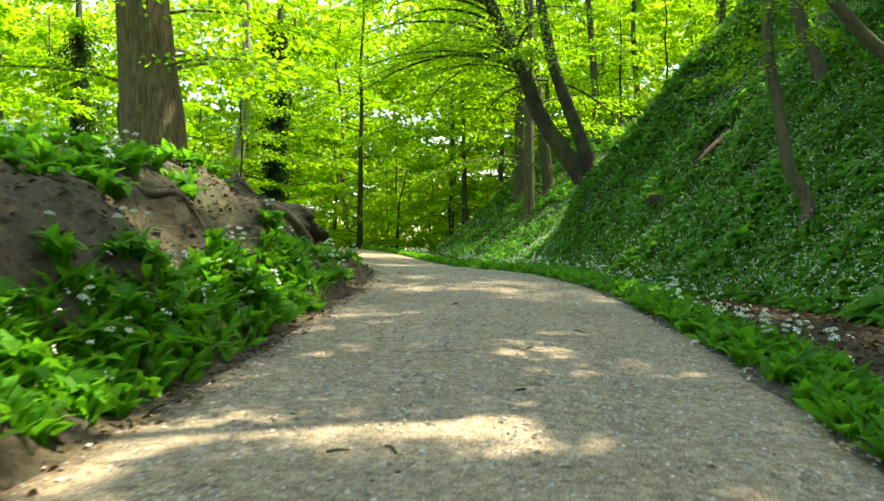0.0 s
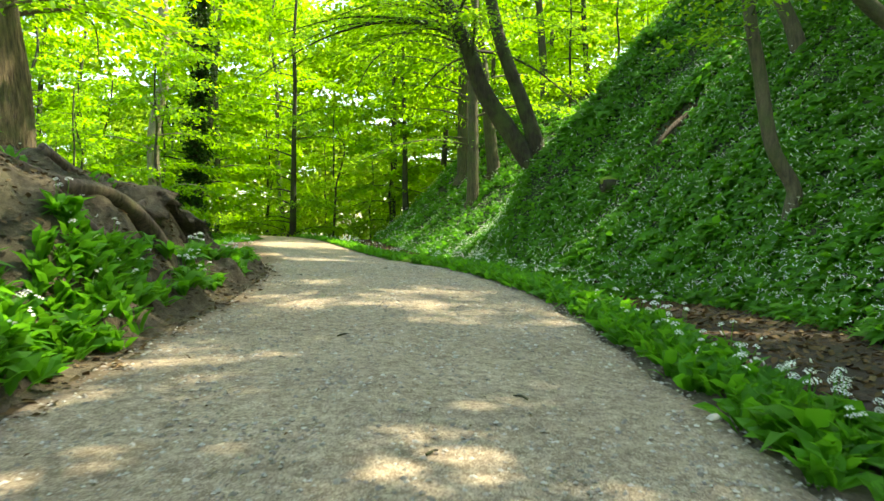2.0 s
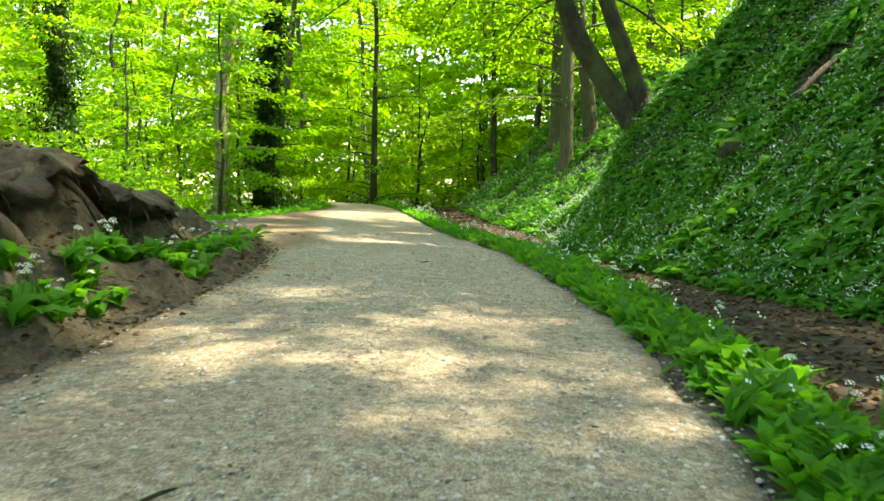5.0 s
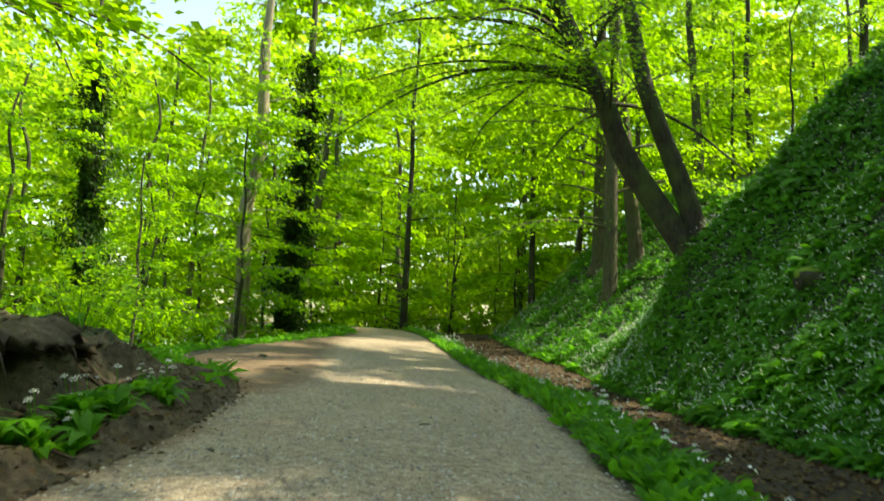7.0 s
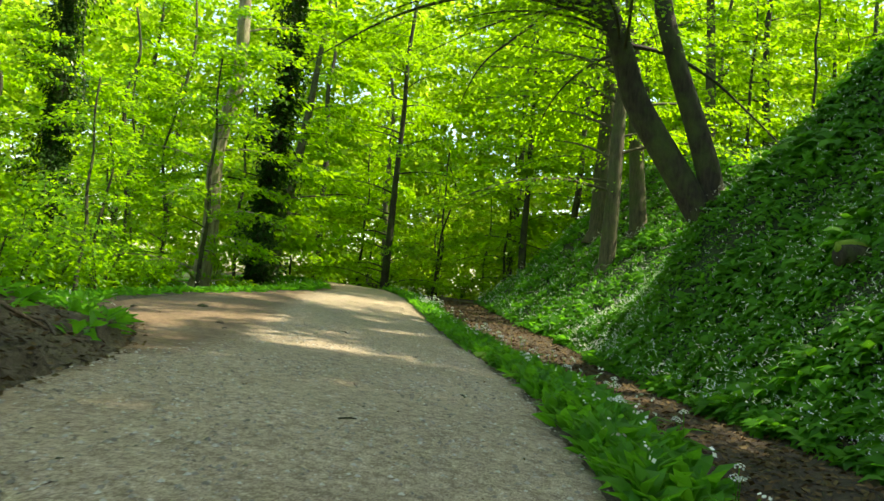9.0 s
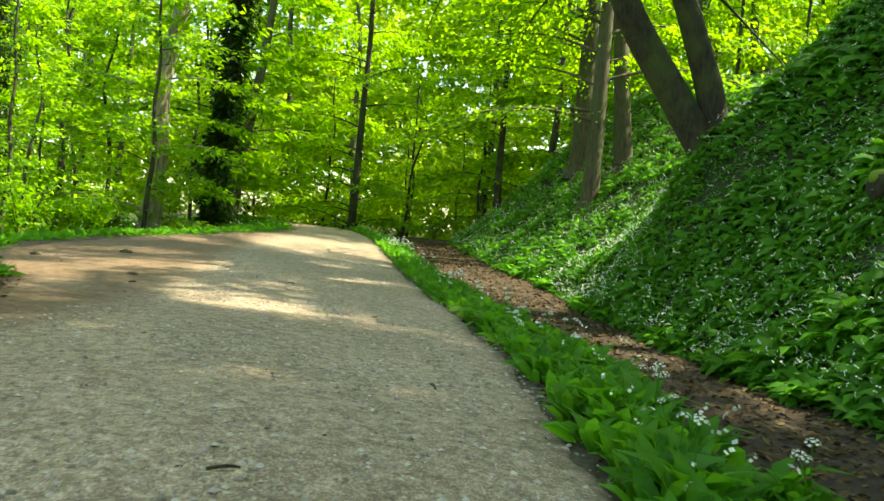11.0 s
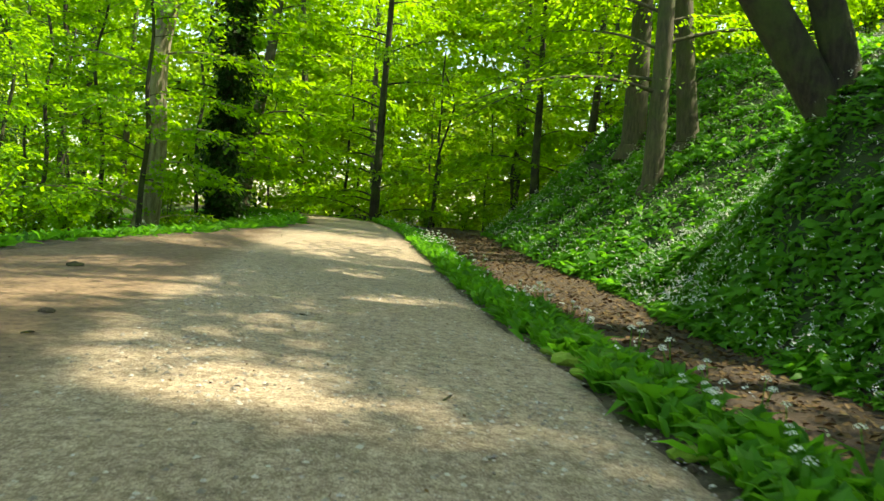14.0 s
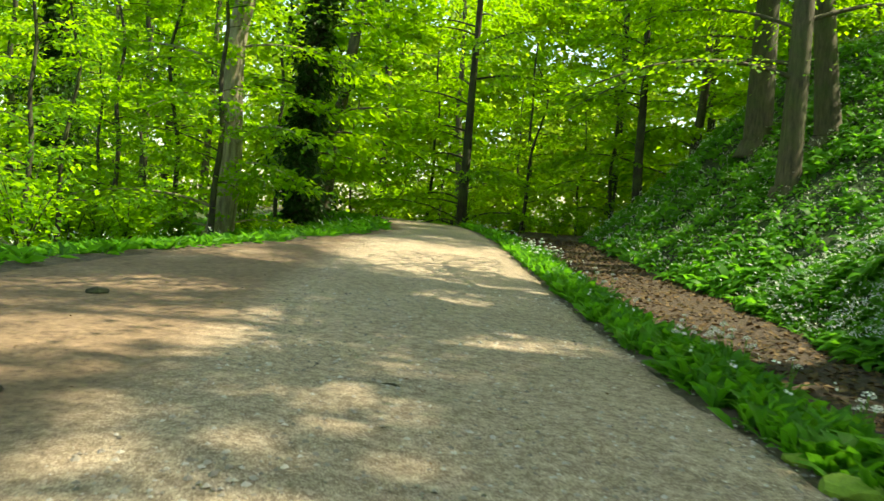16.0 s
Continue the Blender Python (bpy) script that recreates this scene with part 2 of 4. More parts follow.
def raw_mesh(name, verts, loops, starts, material, smooth_faces=False):
    me = bpy.data.meshes.new(name)
    me.vertices.add(len(verts))
    me.vertices.foreach_set("co", np.asarray(verts, np.float32).ravel())
    me.loops.add(len(loops))
    me.loops.foreach_set("vertex_index", np.asarray(loops, np.int32))
    me.polygons.add(len(starts))
    me.polygons.foreach_set("loop_start", np.asarray(starts, np.int32))
    me.polygons.foreach_set("use_smooth", np.full(len(starts), smooth_faces))
    me.materials.append(material)
    me.update(calc_edges=True)
    me.validate()
    return me


def poly_mesh(name, verts, faces, material, smooth_faces=False):
    sizes = np.array([len(f) for f in faces])
    loops = np.concatenate([np.asarray(f) for f in faces])
    return raw_mesh(name, verts, loops, np.concatenate([[0], np.cumsum(sizes)[:-1]]), material, smooth_faces)


def strewn(name, template, faces, frames, places, material, smooth_faces=False):
    """Many copies of one small shape joined into a mesh: frames are N x 3 x 3 (columns are the axes), places N x 3."""
    template, frames, places = np.asarray(template, float), np.asarray(frames), np.asarray(places)
    n, k = len(places), len(template)
    verts = (np.einsum("nij,kj->nki", frames, template) + places[:, None, :]).reshape(-1, 3)
    base = np.concatenate([np.asarray(f) for f in faces])
    sizes = np.array([len(f) for f in faces])
    loops = (base[None, :] + (np.arange(n) * k)[:, None]).ravel()
    starts = np.concatenate([[0], np.cumsum(np.tile(sizes, n))[:-1]])
    return raw_mesh(name, verts, loops, starts, material, smooth_faces)


def grid_mesh(name, X, Y, Z, material):
    ny, nx = X.shape
    idx = np.arange(nx * ny).reshape(ny, nx)
    q = np.stack([idx[:-1, :-1], idx[:-1, 1:], idx[1:, 1:], idx[1:, :-1]], -1).reshape(-1, 4)
    return raw_mesh(name, np.stack([X, Y, Z], -1).reshape(-1, 3), q.ravel(), np.arange(len(q)) * 4, material, True)


def part(name, me, parent, label=""):
    ob = new(name, me)
    ob.parent = parent
    return tagged(ob, label=label)


def thing(name, place, label, category, group=""):
    e = new(name)
    e.empty_display_size = 0.2
    e.location = place
    return tagged(e, label, category, group)


def turned(yaw, pitch, roll, size):
    """N frames whose first axis points by yaw and pitch, rolled about it and scaled."""
    cy, sy, cp, sp, cr, sr = np.cos(yaw), np.sin(yaw), np.cos(pitch), np.sin(pitch), np.cos(roll), np.sin(roll)
    a = np.stack([cy * cp, sy * cp, sp], -1)
    b = np.stack([-sy, cy, 0 * cy], -1)
    c = np.cross(a, b)
    b2, c2 = b * cr[:, None] + c * sr[:, None], c * cr[:, None] - b * sr[:, None]
    return np.stack([a, b2, c2], -1) * np.asarray(size)[:, None, None]


TREE_LEAF = [(0, 0, 0), (0.42, 0.30, 0.05), (1, 0, -0.06), (0.42, -0.30, 0.05)]
TREE_LEAF_F = [(0, 2, 1), (0, 3, 2)]
GARLIC_LEAF = [(0, 0.02, 0), (0, -0.02, 0), (0.3, 0.16, 0.11), (0.3, -0.16, 0.11), (0.32, 0, 0.06), (0.7, 0.15, 0.10), (0.7, -0.15, 0.10), (0.7, 0, 0.07), (1.0, 0, -0.08)]
GARLIC_LEAF_F = [(0, 1, 4), (0, 4, 2), (1, 3, 4), (2, 4, 7, 5), (4, 3, 6, 7), (5, 7, 8), (7, 6, 8)]
SMALL_LEAF = [(0, 0, 0), (0.5, 0.19, 0.10), (1, 0, -0.05), (0.5, -0.19, 0.10)]


def tube(path, sides=10, wobble=0.0, seed=0, steps=5):
    """A tapered, slightly uneven stem along (x, y, z, r) points, smoothed; returns verts and faces."""
    rng = random.Random(seed)
    pts = [Vector(p[:3]) for p in path]
    rad = [p[3] for p in path]
    P, R = [], []
    for i in range(len(pts) - 1):
        p0, p1, p2, p3 = pts[max(i - 1, 0)], pts[i], pts[i + 1], pts[min(i + 2, len(pts) - 1)]
        for s in range(steps):
            t = s / steps
            P.append(0.5 * (2 * p1 + (p2 - p0) * t + (2 * p0 - 5 * p1 + 4 * p2 - p3) * t * t + (3 * p1 - p0 - 3 * p2 + p3) * t ** 3))
            R.append(rad[i] + (rad[i + 1] - rad[i]) * t)
    P.append(pts[-1]), R.append(rad[-1])
    verts, faces = [], []
    side = Vector((1, 0, 0))
    phase = [rng.uniform(0, 6.28) for _ in range(4)]
    for i, p in enumerate(P):
        d = (P[min(i + 1, len(P) - 1)] - P[max(i - 1, 0)]).normalized()
        u = (side - d * side.dot(d))
        u = u.normalized() if u.length > 0.05 else d.orthogonal().normalized()
        side, v = u, d.cross(u)
        for k in range(sides):
            a = 6.28318 * k / sides
            r = R[i] * (1 + wobble * (math.sin(2 * a + phase[0] + i * 0.35) + 0.7 * math.sin(3 * a + phase[1] - i * 0.22) + 0.5 * math.sin(5 * a + phase[2] + i * 0.6)))
            verts.append(p + u * (r * math.cos(a)) + v * (r * math.sin(a)))
    for i in range(len(P) - 1):
        for k in range(sides):
            a, b = i * sides + k, i * sides + (k + 1) % sides
            faces.append((a, b, b + sides, a + sides))
    faces.append(tuple(range(sides))[::-1])
    faces.append(tuple(range((len(P) - 1) * sides, len(P) * sides)))
    return verts, faces


def joined(pieces):
    verts, faces = [], []
    for v, f in pieces:
        o = len(verts)
        verts += v
        faces += [tuple(i + o for i in q) for q in f]
    return verts, faces


def along(path, s):
    """The point and radius at share s of a path of (x, y, z, r)."""
    k = s * (len(path) - 1)
    i = min(int(k), len(path) - 2)
    a, b = Vector(path[i]), Vector(path[i + 1])
    return a + (b - a) * (k - i)


def limbs_and_leaves(rng, path, first, count, reach, leaves, size, droop=0.25, spread=1.0, towards=None, coarse=False):
    """Limbs that leave the trunk above share `first`, each with twigs and flat sprays of leaves."""
    wood, places, yaws, pitches = [], [], [], []
    for i in range(count):
        s = first + (0.995 - first) * ((i + rng.random()) / count)
        p = along(path, s)
        az = rng.uniform(0, 6.283) if towards is None or rng.random() < 0.35 else towards + rng.uniform(-0.9, 0.9)
        L = reach * rng.uniform(0.65, 1.15) * (1.0 - 0.3 * max(0, (s - 0.6) / 0.4))
        lift = rng.uniform(0.15, 0.55)
        r0 = min(max(0.02, p[3] * 0.32), 0.011 * L)
        base = Vector(p[:3])
        bpath = []
        for q in range(5):
            u = q / 4
            bend = rng.uniform(-0.06, 0.06) * L
            bpath.append((base.x + math.cos(az) * L * u - math.sin(az) * bend * u, base.y + math.sin(az) * L * u + math.cos(az) * bend * u,
                          base.z + L * (lift * u - droop * u * u * 1.6), r0 * (1 - 0.85 * u)))
        wood.append(tube(bpath, *((4, 0.0, i, 2) if coarse else (6, 0.0, i))))
        for _ in range(leaves):
            u = rng.uniform(0.06, 1.0) ** 0.75
            q = along(bpath, u)
            off = rng.gauss(0, 0.17) * L * (1.15 - 0.55 * u) * spread
            back = rng.uniform(-0.05, 0.22) * L * 0.5
            places.append((q[0] - math.sin(az) * off + math.cos(az) * back, q[1] + math.cos(az) * off + math.sin(az) * back, q[2] - abs(off) * 0.15 + rng.gauss(0, 0.10)))
            yaws.append(az + (1 if off > 0 else -1) * rng.uniform(0.2, 1.1))
            pitches.append(rng.gauss(-0.25, 0.35))
    n = len(places)
    rolls = np.array([rng.gauss(0, 0.45) for _ in range(n)])
    sizes = np.array([size * rng.uniform(0.65, 1.3) for _ in range(n)])
    return wood, places, turned(np.array(yaws), np.array(pitches), rolls, sizes)


def make_tree(name, place, path, label, bark, leaf, seed, first=0.3, count=26, reach=4.0, leaves=150, size=0.22, sides=12, wobble=0.03, droop=0.25, towards=None, extra=(), group="", flare=True, spread=1.0):
    """A tree whose trunk follows path (metres from its foot); extra: further stems as paths."""
    rng = random.Random(seed)
    t = thing(name, place, label, "tree", group)
    if flare:
        x, y, z, r = path[0]
        path = [(x, y, z - 0.5, r * 1.75), (x, y, z + 0.1, r * 1.35)] + [(x + (path[1][0] - x) * 0.12, y + (path[1][1] - y) * 0.12, z + (path[1][2] - z) * 0.12, r * 1.08)] + list(path[1:])
    v, f = tube(path, sides, wobble, seed)
    part("trunk", poly_mesh("trunk", v, f, bark, True), t)
    for e in extra:
        v, f = tube(e, sides, wobble, seed + 7)
        part("stem", poly_mesh("stem", v, f, bark, True), t)
    wood, places, frames = limbs_and_leaves(rng, path, first, count, reach, leaves, size, droop, spread, towards, bool(group))
    if group:
        tagged(part("branchwork", poly_mesh("branchwork", *joined(wood), bark, True), t), kind="stuff")
    else:
        for v, f in wood:
            part("limb", poly_mesh("limb", v, f, bark, True), t)
    part("crown", strewn("crown", TREE_LEAF, TREE_LEAF_F, frames, places, leaf), t)
    return t


def upright(height, r, lean=(0, 0), bow=0.4, seed=0):
    rng = random.Random(seed)
    out = []
    for i in range(7):
        u = i / 6
        out.append((lean[0] * u + rng.uniform(-bow, bow) * 0.5 * u, lean[1] * u + rng.uniform(-bow, bow) * 0.5 * u, height * u, r * (1 - 0.8 * u) + 0.02))
    return out


# ---- ground and path ----
ax = np.concatenate([np.array([-900, -500, -300, -200, -140, -100, -75, -60, -50, -42]), np.arange(-36, -10, 0.8), np.arange(-10, -4.4, 0.25), np.arange(-4.4, -1.2, 0.09), np.arange(-1.2, 2, 0.4), np.arange(2, 14, 0.2),
                     np.arange(14, 40, 0.8), np.array([42, 48, 56, 70, 90, 130, 200, 300, 500, 900])])
ay = np.concatenate([np.array([-900, -500, -300, -180, -110, -70, -50, -36, -28, -22, -17, -13]), np.arange(-10, 2, 0.5), np.arange(2, 28, 0.12), np.arange(28, 70, 0.3), np.arange(70, 110, 1.5),
                     np.array([112, 118, 126, 140, 160, 190, 240, 320, 500, 900])])
GX, GY = np.meshgrid(ax, ay)
GZ = terrain(GX, GY)
me = grid_mesh("ground", GX, GY, GZ, EARTH)
xr_, xl_, xf_ = right_edge(GY), left_edge(GY), soft_interp(GY, FOOT_Y, FOOT_X)
green = smooth(0.1, 0.9, GX - xf_) * 0.9 + smooth(0.5, 2.0, xl_ - GX) * np.interp(GY, [20, 30], [0.25, 1.0])
green = green + 0.7 * smooth(3.2, 5.0, xl_ - GX) * (GY < 30)
green = np.clip(green + 0.35 * wave(GX, GY, 1.6, 21) * (green > 0.05), 0, 1)
at = me.attributes.new("green", "FLOAT", "POINT")
at.data.foreach_set("value", green.ravel().astype(np.float32))
# mask for the shade coloured into the ditch soil
at = me.attributes.new("ditch_shade", "FLOAT", "POINT")
at.data.foreach_set("value", smooth(0.6, 1.3, GX - xr_).ravel().astype(np.float32))
tagged(new("ground", me), "brown woodland earth with leaf litter and undergrowth", "ground", kind="structure")

py = np.concatenate([np.arange(-25, 2, 0.5), np.arange(2, 40, 0.12), np.arange(40, 92, 0.4)])
u = np.linspace(0, 1, 46)
PY = np.repeat(py[:, None], len(u), 1)
edge_l = left_edge(py) - 0.03 + 0.05 * wave(py, py * 0, 3.0, 31)
edge_r = right_edge(py) + 0.06 + 0.07 * wave(py, py * 0, 2.4, 32) + 0.04 * wave(py, py * 0, 11.0, 35)
PX = edge_l[:, None] + (edge_r - edge_l)[:, None] * u[None, :]
PZ = path_height(PX, PY) + 0.004 + 0.006 * wave(PX, PY, 7.0, 33)
PZ = PZ - 0.05 * smooth(0.985, 1.0, u)[None, :] - 0.05 * (1 - smooth(0, 0.015, u))[None, :]
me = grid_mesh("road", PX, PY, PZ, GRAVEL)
dl, dr = PX - edge_l[:, None], edge_r[:, None] - PX
main_l = np.maximum(edge_l[:, None], right_edge(PY) - 4.3)
soil = np.clip(1 - smooth(0.0, 0.45, dl) + 0.5 * (1 - smooth(0.0, 0.4, dr)) + (1 - smooth(-0.3, 0.7, PX - main_l)) * (PY > 24) * 0.95 + 0.25 * wave(PX, PY, 2.2, 34) * (dl < 1.2), 0, 1)
at = me.attributes.new("soil", "FLOAT", "POINT")
at.data.foreach_set("value", soil.ravel().astype(np.float32))
tagged(new("road", me), "pale grey gravel forest path with soil edges", "path", kind="structure")

# ---- named trees ----
def at_ground(x, y, dz=0.0):
    return (x, y, ground_z(x, y) + dz)


make_tree("oak_tree", at_ground(-7.35, 20.5), [(0.1, 0, 0, 0.86), (0.05, 0, 2.6, 0.78), (-0.1, 0, 4.5, 0.69), (-0.25, 0, 8, 0.62), (-0.1, 0.2, 14, 0.45), (0.1, 0, 23, 0.08)],
          "thick old tree with deeply furrowed brown bark behind the bank", BARK_OAK, LEAF_BEECH, 3, 0.5, 28, 6.0, 300, 0.2, 32, 0.025)
make_tree("pale_tree", at_ground(-13.7, 53.7), [(0, 0, 0, 0.46), (0.3, 0, 3, 0.40), (0.2, 0, 7, 0.37), (0.9, 0, 11, 0.33), (0.8, 0, 16, 0.27), (1.4, 0, 24, 0.06)],
          "tall pale-barked tree with sunlit flaking trunk", BARK_PALE, LEAF_BEECH, 5, 0.22, 28, 6.0, 280, 0.27, 14)

IVY_LABEL = "tall trunk wrapped in dense dark ivy"


def ivy_on(tree, path, low, high, thick, count, seed):
    """Ivy leaves clinging round a trunk between two shares of its height."""
    rng = random.Random(seed)
    places, yaws = [], []
    for _ in range(count):
        s = rng.uniform(low, high)
        p, a = along(path, s), rng.uniform(0, 6.283)
        r = p[3] + abs(rng.gauss(0, thick)) * (0.7 + 0.6 * math.sin(s * 23 + a))
        places.append((p[0] + math.cos(a) * r, p[1] + math.sin(a) * r, p[2]))
        yaws.append(a + rng.gauss(0, 0.6))
    n = len(places)
    g = np.random.RandomState(seed)
    part("ivy", strewn("ivy", TREE_LEAF, TREE_LEAF_F, turned(np.array(yaws), g.normal(-0.6, 0.4, n), g.normal(0, 0.5, n), g.uniform(0.18, 0.34, n)), places, LEAF_IVY), tree, "dark glossy ivy leaves")


p = [(0, 0, 0, 0.42), (0.1, 0, 4, 0.38), (0.5, 0, 9, 0.34), (0.7, 0, 15, 0.28), (0.9, 0, 23, 0.06)]
t = make_tree("ivy_tree", at_ground(-12.3, 58.0), p, IVY_LABEL + " beside a pale tree", BARK_DARK, LEAF_BEECH, 7, 0.45, 22, 5.5, 230, 0.36)
ivy_on(t, p, 0.0, 0.8, 0.5, 9000, 7)
p = [(0, 0, 0, 0.6), (-0.1, 0, 4, 0.55), (-0.3, 0, 9, 0.5), (-0.5, 0, 16, 0.4), (-0.6, 0, 26, 0.06)]
t = make_tree("ivy_tree", at_ground(-28.5, 65.0), p, IVY_LABEL + " down in the valley", BARK_DARK, LEAF_BEECH, 8, 0.5, 22, 5.5, 230, 0.38)
ivy_on(t, p, 0.0, 0.85, 0.95, 15000, 8)
make_tree("forked_tree", at_ground(-14.0, 66.0), [(0, 0, 0, 0.42), (0.25, 0, 2, 0.37), (0.6, 0, 5, 0.33), (1.3, 0, 10, 0.27), (2.2, 0, 20, 0.05)],
          "low-forking tree with two slender brown stems", BARK_BEECH, LEAF_BEECH, 9, 0.45, 22, 5.0, 230, 0.36, 10, 0.03, 0.25, None,
          [[(0.1, 0, -0.3, 0.4), (-0.5, 0, 1.5, 0.33), (-1.1, 0.3, 4, 0.22), (-1.9, 0.5, 8, 0.12), (-2.4, 0.5, 13, 0.03)]])
make_tree("straight_tree", at_ground(-6.8, 67.0), upright(23, 0.23, (0.3, 0), 0.3, 1), "straight dark beech standing where the path bends", BARK_DARK, LEAF_BEECH, 10, 0.13, 40, 6.5, 420, 0.26)
make_tree("slim_tree", at_ground(1.9, 66.0), upright(17, 0.22, (-0.4, 0), 0.4, 2), "slim dark tree at the foot of the slope", BARK_DARK, LEAF_BEECH, 11, 0.35, 22, 4.0, 230, 0.34)
make_tree("beech_tree", at_ground(5.6, 57.4), upright(24, 0.46, (-0.3, 0), 0.3, 3), "stout grey beech on the garlic-covered slope", BARK_BEECH, LEAF_BEECH, 12, 0.36, 34, 7.0, 420, 0.21, 14, towards=3.1)
make_tree("beech_tree", at_ground(5.55, 51.8), upright(22, 0.34, (0.1, 0), 0.2, 4), "grey beech beside its stouter neighbour on the slope", BARK_BEECH, LEAF_BEECH, 13, 0.36, 34, 7.0, 420, 0.2, 14, towards=3.3)
make_tree("beech_tree", at_ground(7.1, 53.8), upright(23, 0.38, (-2.6, 0), 0.2, 5), "leaning grey beech with sunlit side on the slope", BARK_BEECH, LEAF_BEECH, 14, 0.52, 20, 4.2, 300, 0.26, 14)

p = [(0.1, 0, -0.4, 0.46), (-0.8, 0, 0.95, 0.42), (-2.3, 0, 3.2, 0.38), (-3.0, 0, 5.1, 0.35), (-3.9, 0, 6.9, 0.32), (-5.2, -0.4, 10, 0.24), (-6.4, -0.8, 16, 0.05)]
q = [(0.35, 0, -0.5, 0.42), (0.05, 0, 1.0, 0.36), (-0.45, 0, 2.5, 0.33), (-1.3, 0, 4.7, 0.30), (-1.9, 0, 6.9, 0.27), (-2.6, -0.2, 11, 0.18), (-3.0, -0.5, 17, 0.04)]
make_tree("leaning_tree", at_ground(7.1, 40.0), p, "dark mossy twin-stemmed tree leaning out over the path", BARK_DARK, LEAF_BEECH, 15, 0.44, 38, 8.0, 380, 0.18, 16, 0.03, 0.3, 3.6, [q], flare=False)
p = [(0, 0, -0.4, 0.25), (0.1, 0, 0.4, 0.2), (0.12, 0, 0.9, 0.18), (-0.4, 0, 1.85, 0.165), (-0.7, 0, 3.5, 0.15), (-1.0, 0, 5.2, 0.14), (-0.9, 0, 6.4, 0.12), (-0.6, 0, 9.5, 0.03)]
make_tree("crooked_tree", at_ground(9.8, 22.0), p, "thin crooked young tree rooted in the steep slope", BARK_BEECH, LEAF_BEECH, 16, 0.62, 14, 2.6, 110, 0.16, 12, 0.03, flare=False)
p = [(0.1, 0, -0.5, 0.3), (-0.3, 0, 0.7, 0.24), (-0.7, 0, 1.6, 0.22), (-1.1, 0, 3.2, 0.2), (-1.3, 0, 7, 0.15), (-1.5, 0, 12, 0.03)]
make_tree("slope_tree", at_ground(13.3, 28.2), p, "dim crooked tree standing high on the slope", BARK_BEECH, LEAF_BEECH, 17, 0.5, 18, 3.4, 130, 0.18, 12, 0.03, flare=False)
p = [(0.4, 0, -0.5, 0.26), (-0.3, 0, 0.5, 0.21), (-1.7, 0, 1.7, 0.19), (-3.2, 0, 3.6, 0.16), (-4.4, 0, 6.4, 0.1), (-5.0, 0, 9.0, 0.03)]
make_tree("bent_tree", at_ground(13.4, 22.6), p, "slanting young tree bent out from the slope", BARK_BEECH, LEAF_BEECH, 18, 0.6, 12, 2.6, 110, 0.16, 12, 0.03, flare=False)

# ---- the wood: a few grown shapes, set many times ----
protos = []
for i in range(5):
    rng = random.Random(40 + i)
    h = rng.uniform(22, 27)
    protos.append(make_tree("woodland_beech", (0, 0, 0), upright(h, rng.uniform(0.2, 0.34), (rng.uniform(-1.5, 1.5), rng.uniform(-1, 1)), 0.9, 50 + i),
                            "tall slender beech with fresh spring leaves", (BARK_BEECH, BARK_DARK)[i % 2], LEAF_BEECH, 60 + i, 0.10 + 0.05 * i, 25, 5.8, 240, 0.35, 9, 0.03, 0.25, group="beeches of the wood"))
saplings = []
for i in range(3):
    saplings.append(make_tree("sapling", (0, 0, 0), upright(9 + i, 0.085, (0.7 - 0.5 * i, 0.3), 0.9, 80 + i), "thin young tree with sparse bright leaves", BARK_DARK, LEAF_BEECH, 90 + i, 0.18, 18, 2.6, 110, 0.22, 7, 0.0,
                              group="young trees of the wood", flare=False))
rng = random.Random(4)


def set_tree(proto, x, y, scale):
    m = Matrix.Translation((x, y, ground_z(x, y) - 0.1)) @ Matrix.Rotation(rng.uniform(0, 6.28), 4, "Z") @ Matrix.Scale(scale, 4)
    copy_thing(proto, m)


used = [(-7.45, 20.5), (-12.5, 61), (-13.2, 63.5), (-22, 54), (-19.5, 49), (-25, 59), (-13.7, 53.7), (-12.3, 58), (-28.5, 65), (-27, 58), (-25, 52), (-14, 66), (-6.8, 67), (1.9, 66), (5.6, 57.4), (5.55, 51.8), (7.1, 53.8)]


def sprinkle(kinds, n, x0, x1, y0, y1, gap, low=0.8, high=1.15, away=1.5):
    made, tries = 0, 0
    while made < n and tries < 4000:
        tries += 1
        x, y = rng.uniform(x0, x1), rng.uniform(y0, y1)
        if left_edge(y) - away < x < right_edge(y) + away or any((x - a) ** 2 + (y - b) ** 2 < gap * gap for a, b in used):
            continue
        used.append((x, y))
        set_tree(rng.choice(kinds), x, y, rng.uniform(low, high))
        made += 1


for k, (x, y) in zip(protos, ((12.5, 65.5), (16.5, 68), (9.0, 69.0), (22.5, 64.5), (4.8, 72.0))):
    k.location = (x, y, ground_z(x, y) - 0.1)
    used.append((x, y))
for k, (x, y) in zip(saplings, ((-3.9, 69.0), (-9.4, 71.0), (-17.0, 52.0))):
    k.location = (x, y, ground_z(x, y) - 0.1)
    used.append((x, y))
sprinkle(protos, 8, 8, 34, 67, 97, 4.2)
sprinkle(protos, 3, -14, 8, 78, 96, 6.0, 0.9, 1.3)
sprinkle(protos, 9, -48, -16, 62, 98, 5.5, 0.9, 1.3)
sprinkle(protos, 5, -58, -40, 30, 52, 6.0)
sprinkle(saplings, 9, -22, 4, 68, 92, 1.6)
sprinkle(saplings, 7, -22, -11.5, 44, 66, 2.0)
sprinkle(saplings, 5, 11, 26, 58, 72, 2.0)
